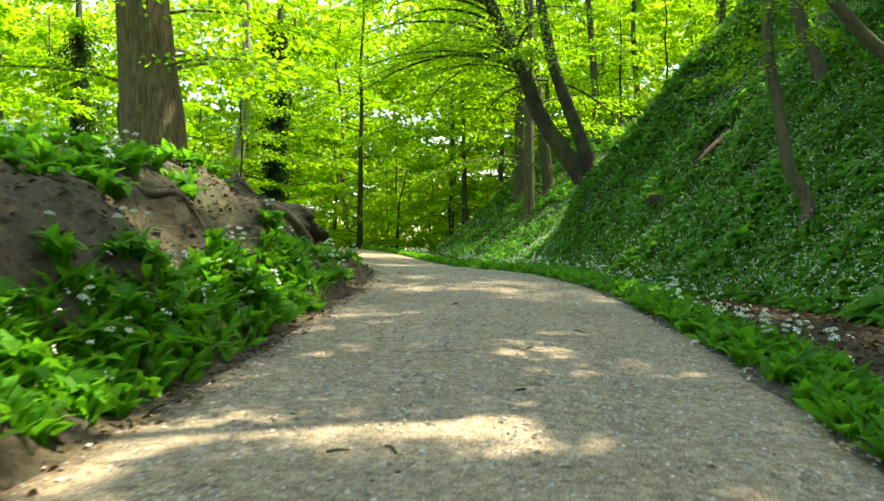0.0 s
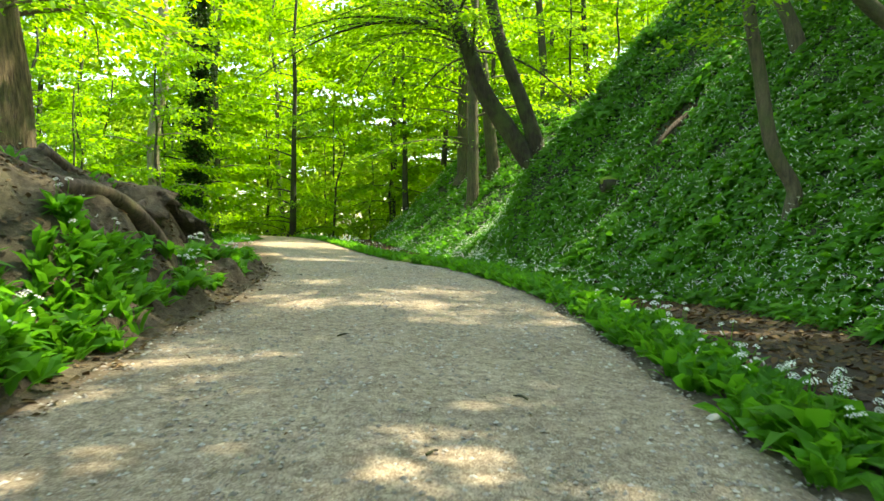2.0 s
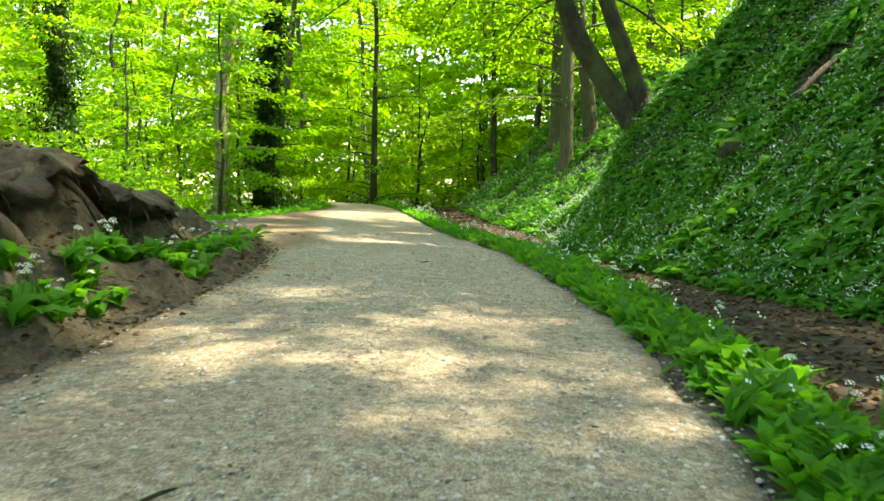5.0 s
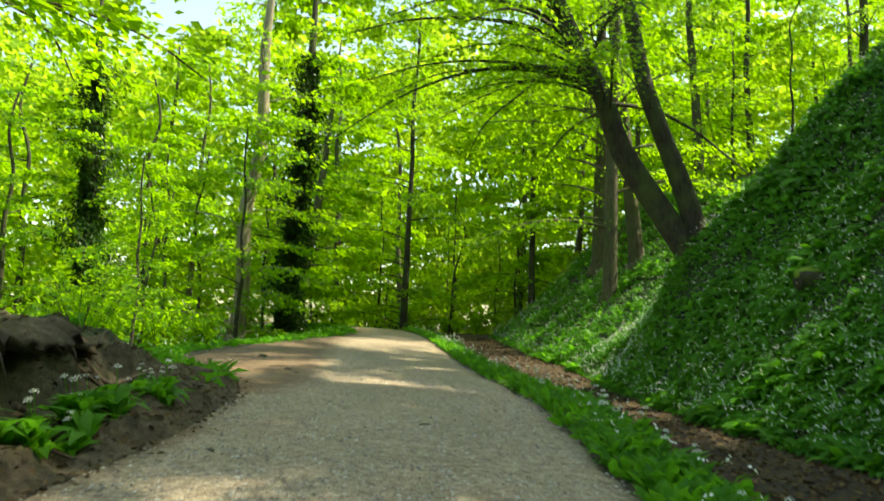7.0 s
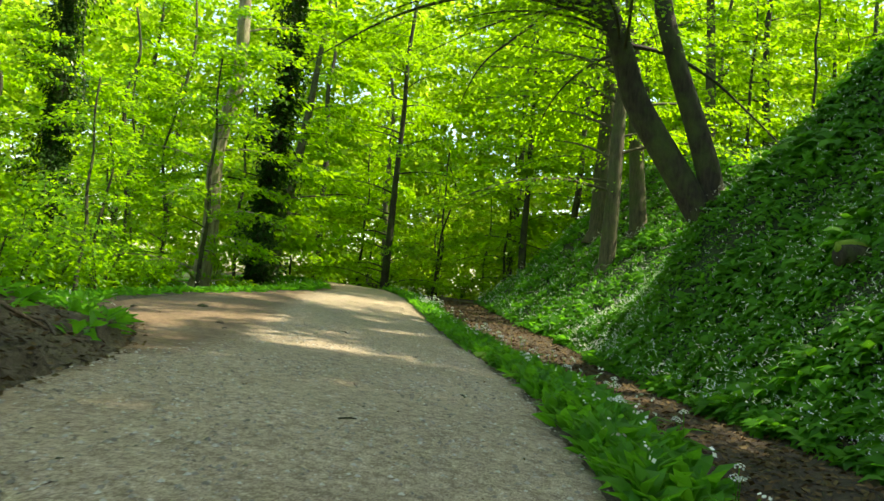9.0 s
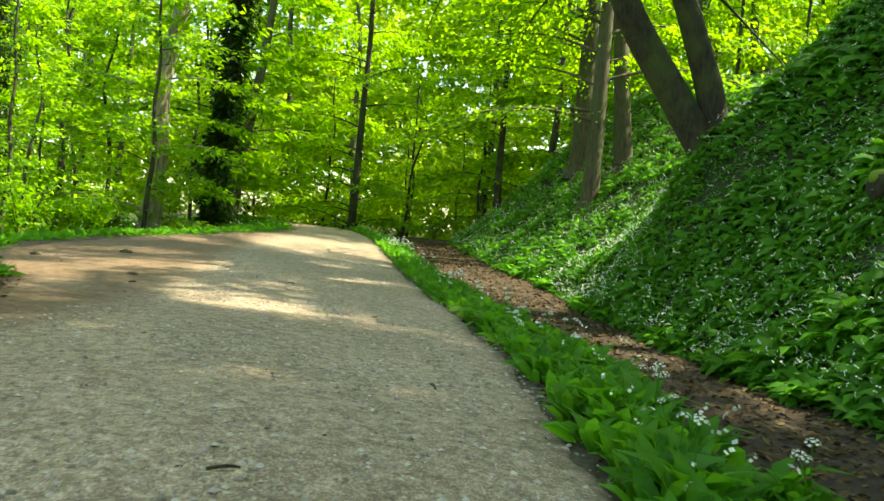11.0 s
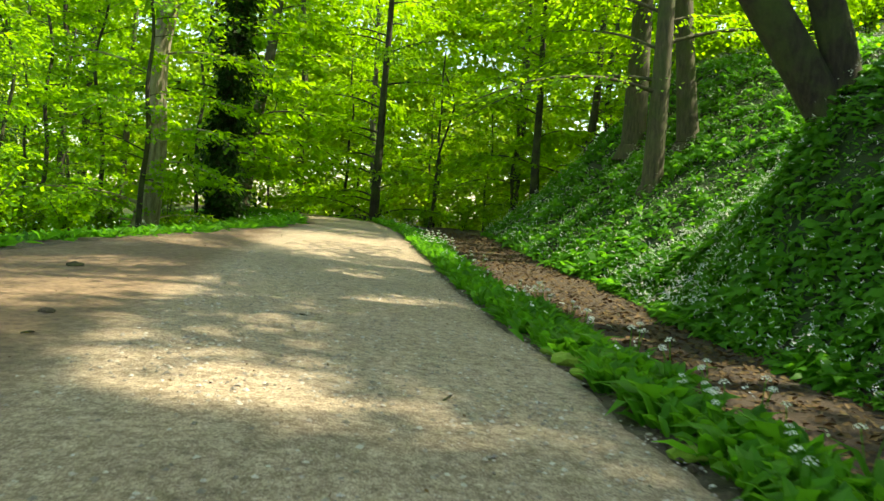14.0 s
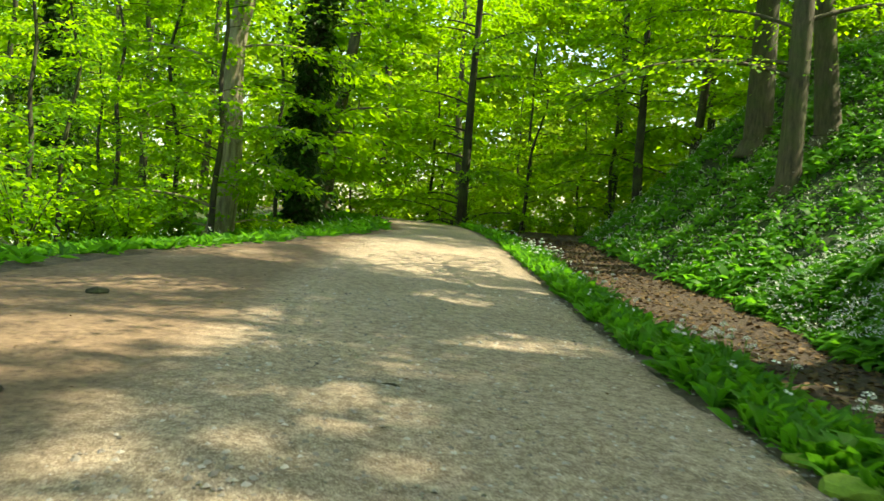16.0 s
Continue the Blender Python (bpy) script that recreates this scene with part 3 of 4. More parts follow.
# canopy over the walk: added shade trees high on slope and behind bank
spreading = make_tree("spreading_beech", at_ground(18.5, 26.2), upright(22, 0.36, (-2.5, -0.5), 0.6, 91), "wide-crowned beech added mostly out of view to shade path and slope", BARK_BEECH, LEAF_BEECH, 33, 0.46, 19, 8.5, 520, 0.36, 10, 0.03, 0.2,
                      group="beeches above the slope", spread=0.36)
# copies stand mostly out of view, placed to block sun and sky
for x, y, s in ((19, -5, 0.95), (18, 2.5, 1.0), (21, 8, 1.0), (17, 13, 0.9), (24.5, 32.5, 0.95), (27, 19, 1.1), (29, 29, 1.05), (27, 35, 1.1), (13.2, 9.6, 0.85), (14, 5.0, 0.8), (21, 39, 0.95), (18, 41.8, 0.85), (-16, 22, 0.95), (-24, 36, 1.0), (-15, 16, 0.9), (-8, -5, 0.9), (8.5, -12, 0.9)):
    set_tree(spreading, x, y, s)

# ---- shrubs and far foliage ----


def shrub(seed, height, n, size):
    r = random.Random(seed)
    t = thing("shrub", (0, 0, 0), "loose bright green shrub under the trees", "shrub", "undergrowth shrubs")
    stems, places = [], []
    for i in range(9):
        a, L = r.uniform(0, 6.28), height * r.uniform(0.6, 1.0)
        pts = [(0, 0, -0.2, 0.025), (math.cos(a) * L * 0.15, math.sin(a) * L * 0.15, L * 0.45, 0.018), (math.cos(a) * L * 0.42, math.sin(a) * L * 0.42, L * 0.9, 0.006)]
        stems.append(tube(pts, 5, 0, i))
        for _ in range(n // 9):
            q = along(pts, r.uniform(0.25, 1.0))
            places.append((q[0] + r.gauss(0, 0.22 * height * 0.5), q[1] + r.gauss(0, 0.22 * height * 0.5), max(0.05, q[2] + r.gauss(0, 0.12 * height))))
    g = np.random.RandomState(seed)
    k = len(places)
    part("stem", poly_mesh("stem", *joined(stems), BARK_DARK, True), t)
    part("foliage", strewn("foliage", TREE_LEAF, TREE_LEAF_F, turned(g.uniform(0, 6.28, k), g.normal(-0.2, 0.4, k), g.normal(0, 0.5, k), g.uniform(0.6, 1.3, k) * size), places, LEAF_BEECH), t)
    return t


shrubs = [shrub(i, 1.6 + 0.7 * i, 850, 0.17 + 0.02 * i) for i in range(3)]
for k, (x, y) in zip(shrubs, ((-11.5, 44.0), (-16.5, 49.0), (-19.0, 41.0))):
    k.location = (x, y, ground_z(x, y))
sprinkle(shrubs, 34, -40, -10.5, 30, 70, 1.6, 0.7, 1.3, 2.5)
sprinkle(shrubs, 8, -24, 2, 70, 84, 1.6, 0.6, 1.2, 2.0)
sprinkle(shrubs, 10, -22, -7.5, 12, 30, 2.0, 0.7, 1.2, 2.5)
sprinkle(shrubs, 10, 10, 30, 58, 76, 2.0, 0.6, 1.1, 2.0)

g = np.random.RandomState(5)


def far_wood(name, n, x0, x1, y0, y1, z0, z1, size, seed):
    """Distant leaves gathered in cloudy clumps with gaps between."""
    g = np.random.RandomState(seed)
    c = np.stack([g.uniform(x0, x1, n // 90), g.uniform(y0, y1, n // 90), g.uniform(z0, z1, n // 90)], -1)
    idx = g.randint(0, len(c), n)
    pl = c[idx] + g.normal(0, 1, (n, 3)) * np.array([1.9, 1.9, 0.75])
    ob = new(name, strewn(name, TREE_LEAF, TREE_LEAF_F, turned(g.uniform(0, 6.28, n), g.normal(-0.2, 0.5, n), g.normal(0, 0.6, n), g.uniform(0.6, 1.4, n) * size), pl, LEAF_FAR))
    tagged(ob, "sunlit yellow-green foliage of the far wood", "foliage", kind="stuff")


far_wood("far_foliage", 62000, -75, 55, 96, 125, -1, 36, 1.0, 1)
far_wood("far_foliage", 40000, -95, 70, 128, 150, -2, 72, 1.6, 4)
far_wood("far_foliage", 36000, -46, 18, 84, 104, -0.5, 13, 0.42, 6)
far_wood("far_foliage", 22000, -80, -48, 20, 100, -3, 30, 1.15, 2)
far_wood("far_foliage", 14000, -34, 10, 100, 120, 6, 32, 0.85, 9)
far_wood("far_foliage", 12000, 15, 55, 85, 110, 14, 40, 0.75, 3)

# ---- wild garlic ----
UMBEL = []
UMBEL_F = []
for i in range(14):
    a = i * 2.4
    e = 0.05 + 0.9 * i / 13
    rr = math.sqrt(max(0.0, 1 - e * e))
    cx, cy, cz = math.cos(a) * rr, math.sin(a) * rr, e
    o = len(UMBEL)
    for k in range(4):
        b = a + k * 1.571
        UMBEL.append((cx - 0.30 * math.sin(a) * math.cos(b) + 0.2 * math.sin(b) * math.cos(a) * e, cy + 0.30 * math.cos(a) * math.cos(b) + 0.2 * math.sin(b) * math.sin(a) * e, cz - 0.24 * math.sin(b) * rr))
    UMBEL_F.append((o, o + 1, o + 2, o + 3))
UMBEL_FEW = [v for i in (2, 7, 12) for v in UMBEL[4 * i:4 * i + 4]]
UMBEL_FEW_F = [(4 * i, 4 * i + 1, 4 * i + 2, 4 * i + 3) for i in range(3)]
leaf_meshes = []
for i in range(3):
    tv = [(x, y * (0.9 + 0.15 * i), z + (0.10 + 0.10 * i) * math.sin(x * 2.6) - 0.22 * i * x * x) for x, y, z in GARLIC_LEAF]
    leaf_meshes.append(poly_mesh("leaf", tv, GARLIC_LEAF_F, LEAF_GARLIC, True))
fv, ff = tube([(0, 0, 0, 0.004), (0.01, 0, 0.16, 0.0035), (0.03, 0.01, 0.34, 0.003)], 5)
stalk_mesh = poly_mesh("stalk", fv, ff, LEAF_GARLIC, True)
umbel_mesh = poly_mesh("flower_head", [(x * 0.03 + 0.03, y * 0.03 + 0.01, z * 0.026 + 0.335) for x, y, z in UMBEL], UMBEL_F, PETAL)


def garlic_plant(seed, flowers):
    r = random.Random(seed)
    t = thing("wild_garlic_plant", (0, 0, 0), "wild garlic plant with broad fresh green leaves" + (" and white flowers" if flowers else ""), "plant", "wild garlic beside the path")
    for i in range(9):
        ob = new("leaf", leaf_meshes[i % 3])
        ob.parent = t
        ob.matrix_basis = pose(r.uniform(-0.05, 0.05), r.uniform(-0.05, 0.05), -0.01, 0, 0, r.uniform(0, 360)) @ pose(0, 0, 0, r.uniform(-25, 25), -r.uniform(18, 62), 0) @ Matrix.Scale(r.uniform(0.22, 0.34), 4)
    for _ in range(flowers):
        m = pose(r.uniform(-0.04, 0.04), r.uniform(-0.04, 0.04), 0, r.uniform(-14, 14), r.uniform(-14, 14), r.uniform(0, 360)) @ Matrix.Scale(r.uniform(0.75, 1.1), 4)
        s = new("flower_stalk", stalk_mesh)
        s.parent, s.matrix_basis = t, m
        f = new("flower_head", umbel_mesh)
        f.parent = s
    return t


plants = [garlic_plant(200 + i, (2, 0, 1, 3, 0)[i]) for i in range(5)]
spots = []
rng = random.Random(12)
for _ in range(95):  # strip along the ditch
    y = rng.uniform(3.5, 33) if rng.random() < 0.8 else rng.uniform(33, 45)
    spots.append((float(right_edge(y)) + rng.uniform(0.12, 0.85), y))
for _ in range(72):  # lower face of the bank
    y = rng.uniform(3.0, 12.5)
    spots.append((float(left_edge(y)) - rng.uniform(0.2, 1.0), y))
for _ in range(25):
    y = rng.choice((rng.uniform(12.5, 15.5), rng.uniform(16.5, 18.5), rng.uniform(19, 21.5)))
    spots.append((float(left_edge(y)) - rng.uniform(0.35, 1.0), y))
for _ in range(46):  # along the foot of the washed-out end
    y = rng.uniform(13.5, 21.5)
    spots.append((float(left_edge(y)) - rng.uniform(0.3, 0.85), y))
for _ in range(34):  # on top of the bank round the old tree
    y = rng.uniform(7.0, 13)
    spots.append((float(left_edge(y)) - rng.uniform(1.9, 2.9), y))
for _ in range(20):
    y = rng.uniform(8.0, 10.6)
    spots.append((float(left_edge(y)) - rng.uniform(1.6, 2.7), y))
flowery = len(spots)
for cy_, n_ in ((8.6, 12), (13.0, 5), (28.5, 5), (33.8, 8), (44.5, 14), (47.0, 8)):
    for _ in range(n_):
        y = cy_ + rng.gauss(0, 0.45)
        spots.append((float(right_edge(y)) + rng.uniform(0.3, 0.95), y))
for i, (x, y) in enumerate(spots):
    src = plants[3 if i >= flowery else rng.choice((0, 1, 2, 3, 4, 1))]
    z = ground_z(x, y)
    if i < 5:
        src = plants[i]
        src.location = (x, y, z)
        continue
    copy_thing(src, Matrix.Translation((x, y, z)) @ Matrix.Rotation(rng.uniform(0, 6.28), 4, "Z") @ Matrix.Scale(rng.uniform(0.8, 1.3), 4))


def carpet(name, centres, leaves, size, flower_share, seed, label, tall=0.16):
    """Joined low plants too many to count: leaf whorls round each centre, with some white heads."""
    g = np.random.RandomState(seed)
    cx, cy = centres
    n = len(cx)
    px = np.repeat(cx, leaves) + g.normal(0, 0.035, n * leaves)
    py_ = np.repeat(cy, leaves) + g.normal(0, 0.035, n * leaves)
    pz = terrain(px, py_) - 0.02
    k = len(px)
    fr = turned(g.uniform(0, 6.28, k), g.uniform(*((-0.25, 0.8) if leaves < 7 else (0.4, 1.25)), k), g.normal(0, 0.4, k), g.uniform(0.65, 1.25, k) * size)
    tagged(new(name, strewn(name, SMALL_LEAF if leaves < 7 else GARLIC_LEAF, TREE_LEAF_F if leaves < 7 else GARLIC_LEAF_F, fr, np.stack([px, py_, pz], -1), LEAF_GARLIC)), label, "plants", kind="stuff")
    m = int(n * flower_share)
    if m:
        i = g.choice(n, m, replace=False)
        fx, fy = cx[i] + g.normal(0, 0.05, m), cy[i] + g.normal(0, 0.05, m)
        fz = terrain(fx, fy) + g.uniform(0.8, 1.35, m) * tall
        tagged(new(name + "_blossom", strewn("blossom", UMBEL_FEW, UMBEL_FEW_F, turned(g.uniform(0, 6.28, m), g.normal(0, 0.4, m), g.normal(0, 0.4, m), g.uniform(0.6, 1.2, m) * 0.058), np.stack([fx, fy, fz], -1), PETAL)),
               "scattered white wild garlic blossom", "flowers", kind="stuff")


SLOPE_LEAF = [(0, 0, 0), (0.36, 0.16, 0.20), (0.36, -0.16, 0.20), (0.74, 0.14, 0.16), (0.74, -0.14, 0.16), (1.0, 0, -0.08)]
SLOPE_LEAF_F = [(0, 2, 1), (1, 2, 4, 3), (3, 4, 5)]


def slope_normals(x, y):
    e = 0.25
    gx, gy = (terrain(x + e, y) - terrain(x - e, y)) / (2 * e), (terrain(x, y + e) - terrain(x, y - e)) / (2 * e)
    n = np.stack([-gx, -gy, np.ones_like(gx)], -1)
    return n / np.linalg.norm(n, axis=1)[:, None]


def slope_carpet(name, cx, cy, leaves, size, flowers, seed, label):
    """Whorls of arching leaves that stand off a steep slope and hang over downhill."""
    g = np.random.RandomState(seed)
    tall = np.clip(0.78 + 0.3 * wave(cx, cy, 1.7, 91) + 0.28 * wave(cx, cy, 5.5, 93), 0.3, 1.6)
    k = len(cx) * leaves
    px, py_ = np.repeat(cx, leaves) + g.normal(0, 0.05, k), np.repeat(cy, leaves) + g.normal(0, 0.05, k)
    n = slope_normals(px, py_)
    n = n * 0.7 + np.array([0, 0, 0.3]) + g.normal(0, 0.22, (k, 3))
    n /= np.linalg.norm(n, axis=1)[:, None]
    yaw = g.uniform(0, 6.283, k)
    a = np.stack([np.cos(yaw) - 0.55, np.sin(yaw) - 0.1, -0.25 + 0 * yaw], -1)
    a = a - n * np.sum(a * n, 1)[:, None]
    a = a / np.linalg.norm(a, axis=1)[:, None] + n * g.uniform(0.0, 0.75, k)[:, None]
    a /= np.linalg.norm(a, axis=1)[:, None]
    b = np.cross(n, a)
    b /= np.linalg.norm(b, axis=1)[:, None]
    c = np.cross(a, b)
    fr = np.stack([a, b, c], -1) * (g.uniform(0.6, 1.25, k) * size * np.repeat(tall, leaves))[:, None, None]
    pl = np.stack([px, py_, terrain(px, py_) - 0.01], -1)
    tagged(new(name, strewn(name, SLOPE_LEAF, SLOPE_LEAF_F, fr, pl, LEAF_GARLIC, True)), label, "plants", kind="stuff")
    m = int(len(cx) * flowers)
    i = g.choice(len(cx), m, replace=False)
    fx, fy = cx[i] + g.normal(0, 0.05, m), cy[i] + g.normal(0, 0.05, m)
    nn = slope_normals(fx, fy) * 0.6 + np.array([0, 0, 0.4])
    pl = np.stack([fx, fy, terrain(fx, fy)], -1) + nn * (g.uniform(0.75, 1.3, m) * size * tall[i])[:, None]
    tagged(new(name + "_blossom", strewn("blossom", UMBEL_FEW, UMBEL_FEW_F, turned(g.uniform(0, 6.28, m), g.normal(0, 0.4, m), g.normal(0, 0.4, m), g.uniform(0.5, 1.2, m) * 0.055), pl, PETAL)),
           "scattered white wild garlic blossom", "flowers", kind="stuff")


g = np.random.RandomState(77)
# the steep slope: the near face, then the sunny hollow behind its spur
cy = np.concatenate([g.uniform(14, 44, 23500), g.uniform(4, 14, 900)])
cx = soft_interp(cy, FOOT_Y, FOOT_X) + 0.1 + g.uniform(0, 1, len(cy)) ** 1.1 * 14
hole = ((cx - 11.0) ** 2 + (cy - 32.6) ** 2 < 0.7) | (wave(cx, cy, 0.9, 92) > 1.15)
slope_carpet("garlic_carpet", cx[~hole], cy[~hole], 4, 0.45, 0.65, 1, "dense green wild garlic carpet on the steep slope")
cy = np.concatenate([g.uniform(44, 72, 8500), g.uniform(40, 46, 2600)])
cx = soft_interp(cy, FOOT_Y, FOOT_X) + 0.1 + np.where(np.arange(len(cy)) < 8500, g.uniform(0, 1, len(cy)) ** 1.1 * 14, g.uniform(0, 6, len(cy)))
slope_carpet("garlic_carpet", cx, cy, 4, 0.42, 1.0, 5, "sunlit wild garlic full of blossom behind the spur")
# strip along the ditch
cy = g.uniform(0, 62, 2200)
cx = right_edge(cy) + 0.1 + g.uniform(0, 0.85, len(cy)) * (0.75 + 0.25 * wave(cy, cy * 0, 1.1, 62))
carpet("garlic_verge", (cx, cy), 7, 0.27, 0.09, 2, "strip of wild garlic between path and ditch", 0.33)
# bank
cy = g.uniform(-2, 24, 2000)
d = g.uniform(0.12, 1.35, len(cy)) + (g.uniform(0, 1, len(cy)) < 0.25) * g.uniform(0.8, 2.4, len(cy))
cx = left_edge(cy) - d
keep = (wave(cx, cy, 1.5, 63) + np.interp(cy, [0, 10, 14, 24], [1.0, 0.8, -0.35, -0.35]) > 0.1) & ~((cy > 12) & (d < 0.4)) & ~((d > 0.95) & (d < 1.9))
carpet("garlic_bank", (cx[keep], cy[keep]), 7, 0.26, 0.14, 3, "wild garlic growing on the earth bank", 0.32)
# falling ground on the left and shoulder edge
cy = np.concatenate([g.uniform(24, 70, 4800), g.uniform(-4, 24, 1500)])
cx = left_edge(cy) - np.where(cy < 24, 3.0, 0.15) - g.uniform(0, 1, len(cy)) ** 1.1 * 16
carpet("garlic_valley", (cx, cy), 6, 0.34, 0.1, 4, "low green undergrowth below the path shoulder", 0.3)

# ---- dead leaves, gravel, litter ----
def litter(name, x, y, size, label, seed, material=None, lift=0.012):
    g = np.random.RandomState(seed)
    n = len(x)
    xl, xr = left_edge(y), right_edge(y)
    z = np.where((x > xl) & (x < xr), path_height(x, y) + 0.006, terrain(x, y)) + g.uniform(0.2, 1.6, n) * lift
    tagged(new(name, strewn(name, TREE_LEAF, TREE_LEAF_F, turned(g.uniform(0, 6.28, n), g.normal(0, 0.3, n), g.normal(0, 0.4, n), g.uniform(0.6, 1.3, n) * size), np.stack([x, y, z], -1), material or LEAF_DEAD)), label, "leaves", kind="stuff")


cy = g.uniform(5, 62, 21000)
a, b = right_edge(cy) + 0.8, soft_interp(cy, FOOT_Y, FOOT_X) + 0.7
litter("leaf_litter", a + (b - a) * g.uniform(0, 1, len(cy)), cy, 0.13, "brown dead beech leaves lying in the ditch", 6)
cy = g.uniform(2, 30, 9000)
litter("leaf_litter", left_edge(cy) + 0.25 - g.uniform(0, 1, len(cy)) ** 0.8 * 3.2, cy, 0.08, "brown dead leaves on the earth bank", 7)
n = 500
litter("leaf_litter", 11.0 + g.normal(0, 0.5, n), 32.6 + g.normal(0, 0.5, n), 0.13, "dead leaves in a bare hollow of the slope", 8)
cy = g.uniform(2, 45, 700)
a, b = left_edge(cy), right_edge(cy)
litter("path_litter", a + (b - a) * g.uniform(0, 1, len(cy)), cy, 0.03, "small dry leaf bits and husks on gravel", 9)

ROCK = [(1, 0, 0), (0.2, 0.9, 0.1), (-0.8, 0.5, 0), (-0.7, -0.6, 0.05), (0.3, -0.9, 0), (0.1, 0.05, 0.62)]
ROCK_F = [(0, 1, 5), (1, 2, 5), (2, 3, 5), (3, 4, 5), (4, 0, 5)]
n = 44000
cy = 2.5 + g.uniform(0, 1, n) ** 1.35 * 36
a, b = left_edge(cy), right_edge(cy)
cx = a + (b - a) * g.uniform(0.01, 1.03, n)
keep = (wave(cx, cy, 1.3, 71) + g.normal(0, 0.6, n) > -0.5) & (cx > right_edge(cy) - np.interp(cy, [22, 28], [5.2, 3.9]))
cx, cy = cx[keep], cy[keep]
n = len(cx)
tagged(new("gravel", strewn("gravel", ROCK, ROCK_F, turned(g.uniform(0, 6.28, n), g.normal(0, 0.15, n), g.normal(0, 0.15, n), 0.007 + 0.021 * g.uniform(0, 1, n) ** 2.2), np.stack([cx, cy, np.where(cx < right_edge(cy), path_height(cx, cy) + 0.004, terrain(cx, cy))], -1), STONE)),
       "loose grey limestone chips on the path", "gravel", kind="stuff")

n = 9000
cy = g.uniform(2, 30, n)
side = g.uniform(0, 1, n) < 0.8
cx = np.where(side, left_edge(cy) + 0.12 - g.uniform(0, 1, n) ** 1.4 * 2.8, right_edge(cy) + g.uniform(0.0, 0.5, n))
tagged(new("soil_crumbs", strewn("soil_crumbs", ROCK, ROCK_F, turned(g.uniform(0, 6.28, n), g.normal(0, 0.5, n), g.normal(0, 0.5, n), 0.012 + 0.035 * g.uniform(0, 1, n) ** 3), np.stack([cx, cy, terrain(cx, cy)], -1), EARTH)),
       "crumbs of dry earth on bank and path edge", "earth", kind="stuff")

# ---- roots, stump, stones, twigs ----


def root(path, label="weathered grey root bared on the earth bank"):
    pts = []
    for y, d, dz, r in path:
        x = float(left_edge(y)) - d
        pts.append((x, y, ground_z(x, y) + dz, r))
    o = Vector(pts[0][:3])
    t = thing("exposed_root", o, label, "root", "roots of the bank")
    v, f = tube([(x - o.x, y - o.y, z - o.z, r) for x, y, z, r in pts], 12, 0.11, int(o.y * 10))
    part("root_wood", poly_mesh("root_wood", v, f, ROOT_WOOD, True), t)


root([(12.6, 2.2, -0.05, 0.10), (13.4, 1.7, 0.06, 0.14), (14.4, 1.35, 0.10, 0.12), (15.2, 1.1, 0.12, 0.13), (15.5, 0.95, 0.0, 0.11), (15.5, 0.8, -0.15, 0.08)], "thick weathered root elbow jutting from the bank")
root([(14.0, 2.0, 0.0, 0.09), (15.8, 1.6, 0.05, 0.07), (17.1, 1.45, 0.04, 0.05), (18.6, 0.9, 0.02, 0.035), (19.6, 0.6, -0.04, 0.015)])
root([(16.2, 2.1, 0.0, 0.07), (17.4, 1.9, 0.07, 0.06), (18.6, 1.4, 0.03, 0.045), (19.8, 1.5, 0.03, 0.03), (21.2, 1.0, -0.03, 0.012)])
root([(17.0, 1.5, 0.03, 0.06), (18.0, 1.1, 0.05, 0.05), (18.9, 0.7, 0.03, 0.035), (19.4, 0.35, -0.03, 0.02)])
root([(13.0, 1.7, 0.02, 0.07), (13.3, 1.2, 0.05, 0.06), (13.4, 0.8, 0.03, 0.045), (13.6, 0.4, -0.03, 0.02)])
root([(9.1, 1.9, 0.02, 0.05), (9.2, 1.6, 0.04, 0.05), (9.5, 1.3, 0.03, 0.04), (9.6, 1.0, -0.02, 0.02)], "short pale root stub on the bank")
root([(8.0, 2.2, 0.02, 0.035), (8.05, 1.9, 0.04, 0.035), (7.95, 1.6, 0.03, 0.03), (8.1, 1.4, -0.02, 0.015)], "short pale root stub on the bank")
root([(10.2, 1.9, 0.02, 0.03), (10.0, 1.6, 0.05, 0.025), (9.7, 1.3, 0.04, 0.02), (9.5, 1.1, 0.0, 0.01)])

for k in range(9):
    y0, d0 = rng.uniform(16.5, 24), rng.uniform(1.0, 1.7)
    root([(y0, d0, 0.0, 0.035), (y0 + rng.uniform(0.1, 0.5), d0 - 0.3, 0.06, 0.03), (y0 + rng.uniform(0.2, 0.9), d0 - 0.6, 0.04, 0.02), (y0 + rng.uniform(0.3, 1.2), max(0.1, d0 - 0.95), -0.02, 0.01)], "thin dangling root on the eroded bank")


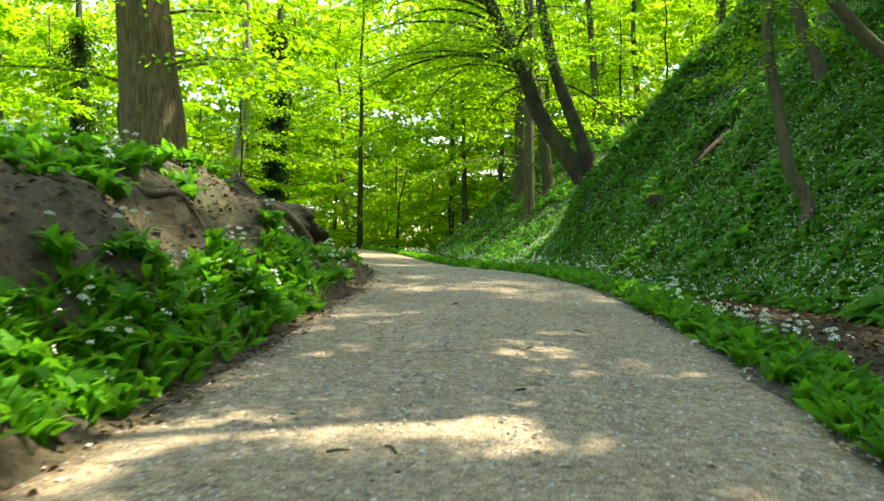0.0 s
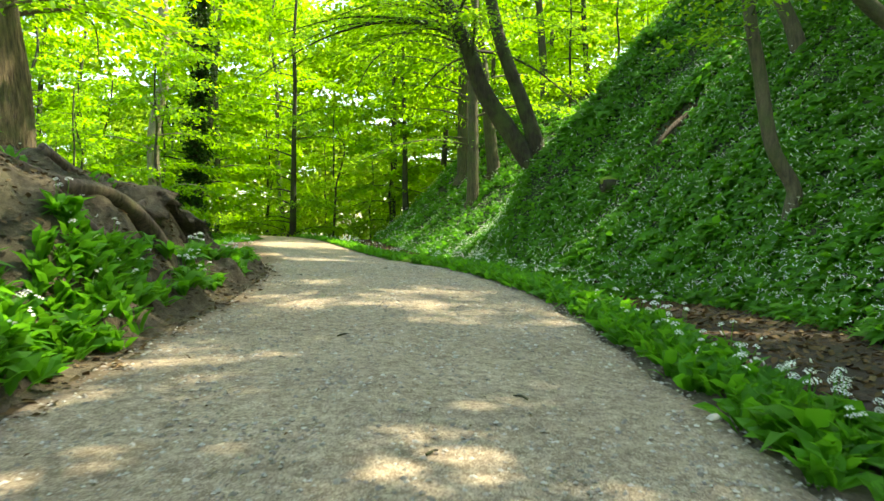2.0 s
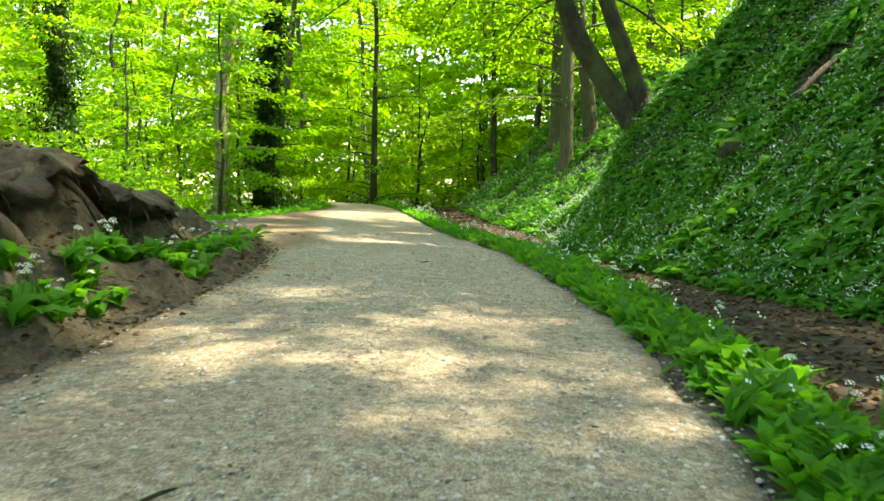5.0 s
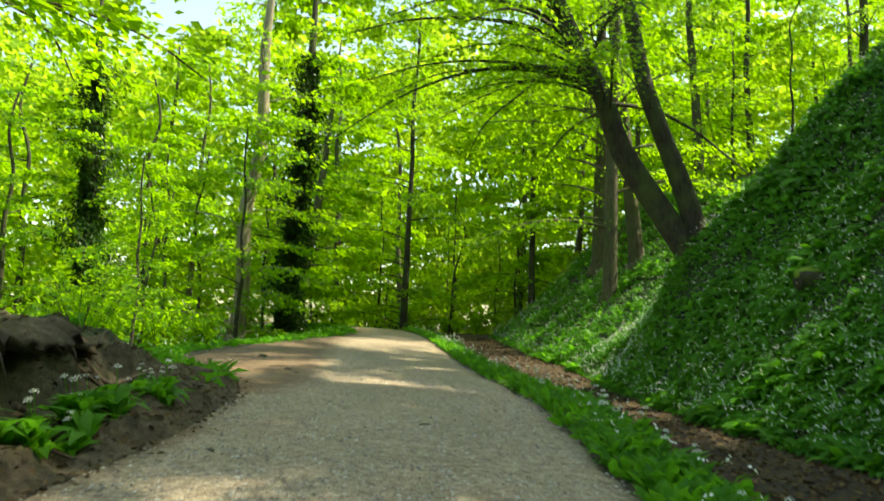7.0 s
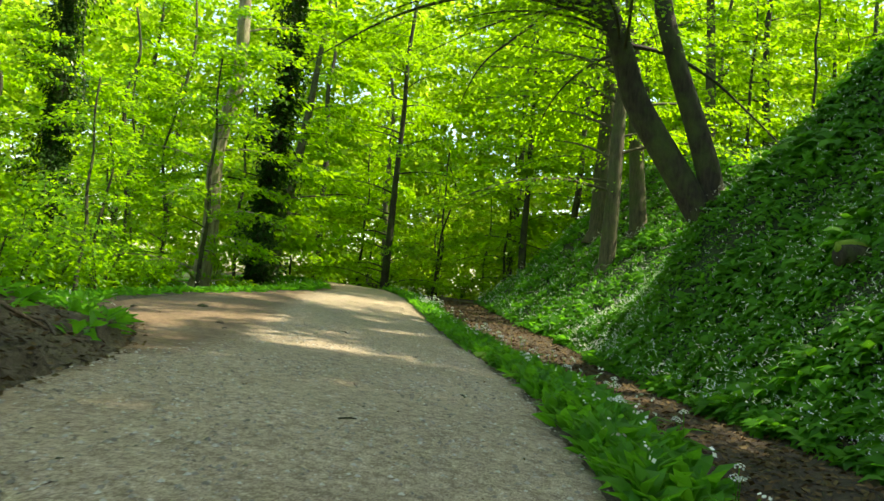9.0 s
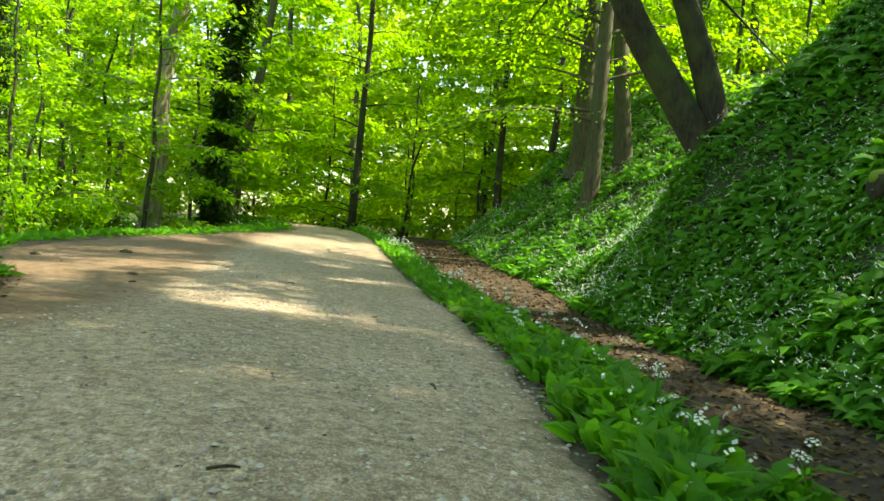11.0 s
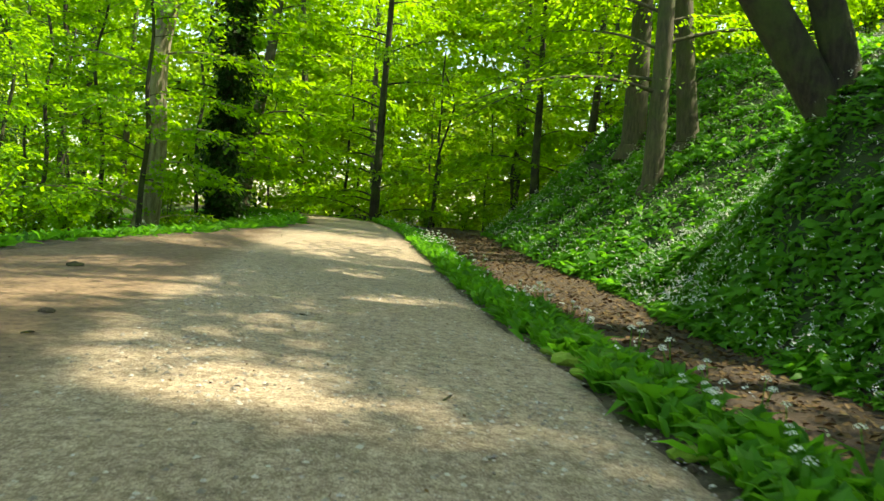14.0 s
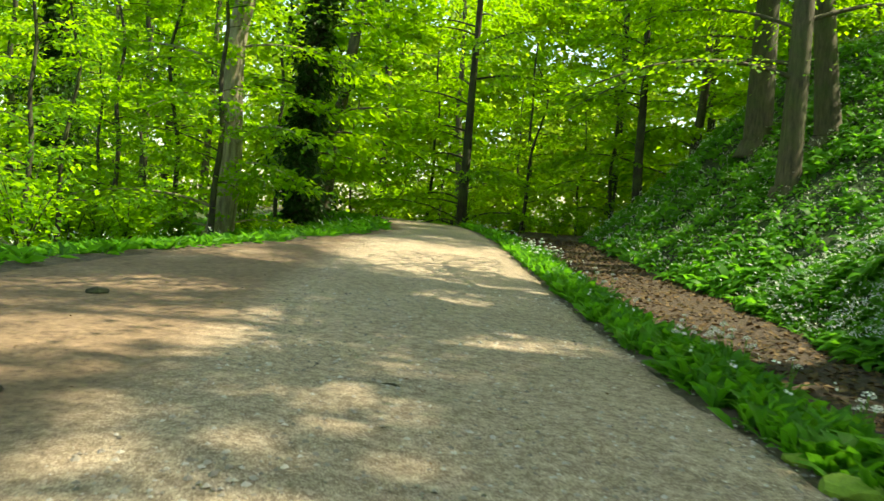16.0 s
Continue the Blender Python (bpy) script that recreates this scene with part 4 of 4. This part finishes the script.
def sod_overhang():
    """The ragged lip of turf and root mat that the washed-out bank leaves hanging."""
    ys = np.linspace(15.4, 22.4, 110)
    prof = [(1.75, 0.0), (1.45, 0.05), (1.15, 0.06), (0.95, 0.0), (0.9, -0.05), (1.02, -0.09), (1.3, -0.09), (1.75, -0.16)]
    X, Y, Z = (np.zeros((len(ys), len(prof))) for _ in range(3))
    for j, (d, dz) in enumerate(prof):
        reach = (1.75 - d) * (0.62 + 0.26 * wave(ys, ys * 0, 2.1, 44) + 0.16 * wave(ys, ys * 0 + j, 7.0, 45) + 0.12 * wave(ys, ys * 0 + j, 21.0, 47)) * np.interp(ys, [15.4, 16.2, 21.4, 22.4], [0.2, 1, 0.9, 0.2])
        X[:, j] = left_edge(ys) - 1.75 + reach
        Y[:, j] = ys
        back = terrain(left_edge(ys) - 1.75, ys)
        Z[:, j] = back + dz - 0.22 * reach + 0.03 * wave(X[:, j], ys, 8.0, 46) + 0.022 * wave(X[:, j], ys, 24.0, 48)
    t = thing("sod_overhang", (X[30, 0], Y[30, 0], Z[30, 0]), "overhanging lip of dry turf above the eroded bank", "earth")
    o = t.location
    part("soil_lip", grid_mesh("soil_lip", X - o.x, Y - o.y, Z - o.z, EARTH), t)
    r = random.Random(19)
    for _ in range(26):
        i, j = r.randrange(8, 100), r.randrange(3, 6)
        x, y, z, L = X[i, j] - o.x, Y[i, j] - o.y, Z[i, j] - o.z, r.uniform(0.15, 0.5)
        v, f = tube([(x - 0.08, y, z + 0.02, 0.009), (x + 0.03, y + r.uniform(-0.08, 0.1), z - 0.3 * L, 0.007), (x + r.uniform(-0.04, 0.08), y + r.uniform(-0.1, 0.2), z - L, 0.003)], 5)
        part("rootlet", poly_mesh("rootlet", v, f, ROOT_WOOD, True), t)


sod_overhang()
MOSS = bark_material("moss_cushion", (0.08, 0.15, 0.012), (0.2, 0.32, 0.03), (0.19, 0.32, 0.03), 0.02, 12, 1.5)
x, y = 8.85, 33.3
t = thing("mossy_stump", (x, y, ground_z(x, y)), "rotting moss-topped stump sticking out of the slope", "stump")
v, f = tube([(1.3, 0.3, 0.1, 0.2), (0.6, 0.1, 0.14, 0.24), (0.0, -0.05, 0.16, 0.25), (-0.45, -0.15, 0.14, 0.22)], 14, 0.07, 3)
part("stump_wood", poly_mesh("stump_wood", v, f, BARK_DARK, True), t)
v, f = tube([(1.2, 0.25, 0.24, 0.12), (0.6, 0.1, 0.31, 0.14), (0.0, -0.05, 0.34, 0.15), (-0.5, -0.18, 0.31, 0.1)], 12, 0.14, 4)
part("moss", poly_mesh("moss", v, f, MOSS, True), t, "thick green moss cushion")

x, y = 10.9, 32.0
t = thing("fallen_branch", (x, y, ground_z(x, y) + 0.08), "short rotten branch across a bare hollow", "branch")
v, f = tube([(-0.9, -0.3, -0.6, 0.09), (-0.3, -0.1, 0.0, 0.1), (0.4, 0.2, 0.55, 0.08), (0.8, 0.3, 0.8, 0.05)], 9, 0.08, 5)
part("branch_wood", poly_mesh("branch_wood", v, f, ROOT_WOOD, True), t)


def clod(x, y, size, seed, label, name="stone", material=None):
    r = random.Random(seed)
    bm = bmesh.new()
    bmesh.ops.create_icosphere(bm, subdivisions=2, radius=1)
    for v in bm.verts:
        k = 1 + 0.35 * noise.noise(v.co * 1.3 + Vector((seed, 0, 0)))
        v.co = Vector((v.co.x * size * 1.5 * k, v.co.y * size * k, v.co.z * size * 0.6 * k))
    me = bpy.data.meshes.new(name)
    bm.to_mesh(me)
    bm.free()
    me.materials.append(material or EARTH)
    ob = new(name, me)
    z = float(path_height(x, y)) if left_edge(y) < x < right_edge(y) else ground_z(x, y)
    ob.matrix_world = Matrix.Translation((x, y, z + size * 0.25)) @ Matrix.Rotation(r.uniform(0, 6.28), 4, "Z")
    tagged(ob, label, "stone")


clod(-5.4, 33.5, 0.085, 1, "dark clod of earth lying on the dirt shoulder", "clod", BARK_DARK)
clod(-3.5, 29.6, 0.06, 2, "small dark stone on the dirt shoulder")
clod(-6.0, 31.4, 0.07, 3, "small dark stone on the dirt shoulder")
for i, (y, k) in enumerate(((30.2, 0.13), (29.7, 0.09), (30.8, 0.08), (27.4, 0.08))):
    clod(float(right_edge(y)) + 0.08, y, k, 20 + i, "low cushion of yellow-green moss at the path edge", "moss_cushion", MOSS)
clod(2.75, 6.0, 0.04, 4, "small pale stone at the path edge", "stone", STONE)
clod(2.9, 9.3, 0.05, 5, "small pale stone at the path edge", "stone", STONE)
for i, (x, y, a) in enumerate(((0.62, 6.4, 0.3), (-0.6, 4.7, 0.1), (-0.3, 4.75, 2.0), (0.9, 8.3, 0.8), (1.6, 9.6, 2.2), (0.2, 12.0, 1.0), (-1.0, 19.0, 2.6), (0.6, 21.4, 0.4), (1.3, 24.0, 1.9), (-3.0, 28.5, 0.7), (-1.5, 31.0, 2.9), (0.3, 28.0, 1.3))):
    t = thing("twig", (x, y, float(path_height(x, y)) + 0.012), "small dark twig lying on the gravel", "twig", "twigs on the path")
    L = 0.05 + 0.02 * (i % 3)
    v, f = tube([(-L * math.cos(a), -L * math.sin(a), 0, 0.008), (0.01, 0.012, 0.008, 0.009), (L * math.cos(a), L * math.sin(a), 0.004, 0.004)], 6, 0.1, i)
    part("twig_wood", poly_mesh("twig_wood", v, f, BARK_DARK, True), t)
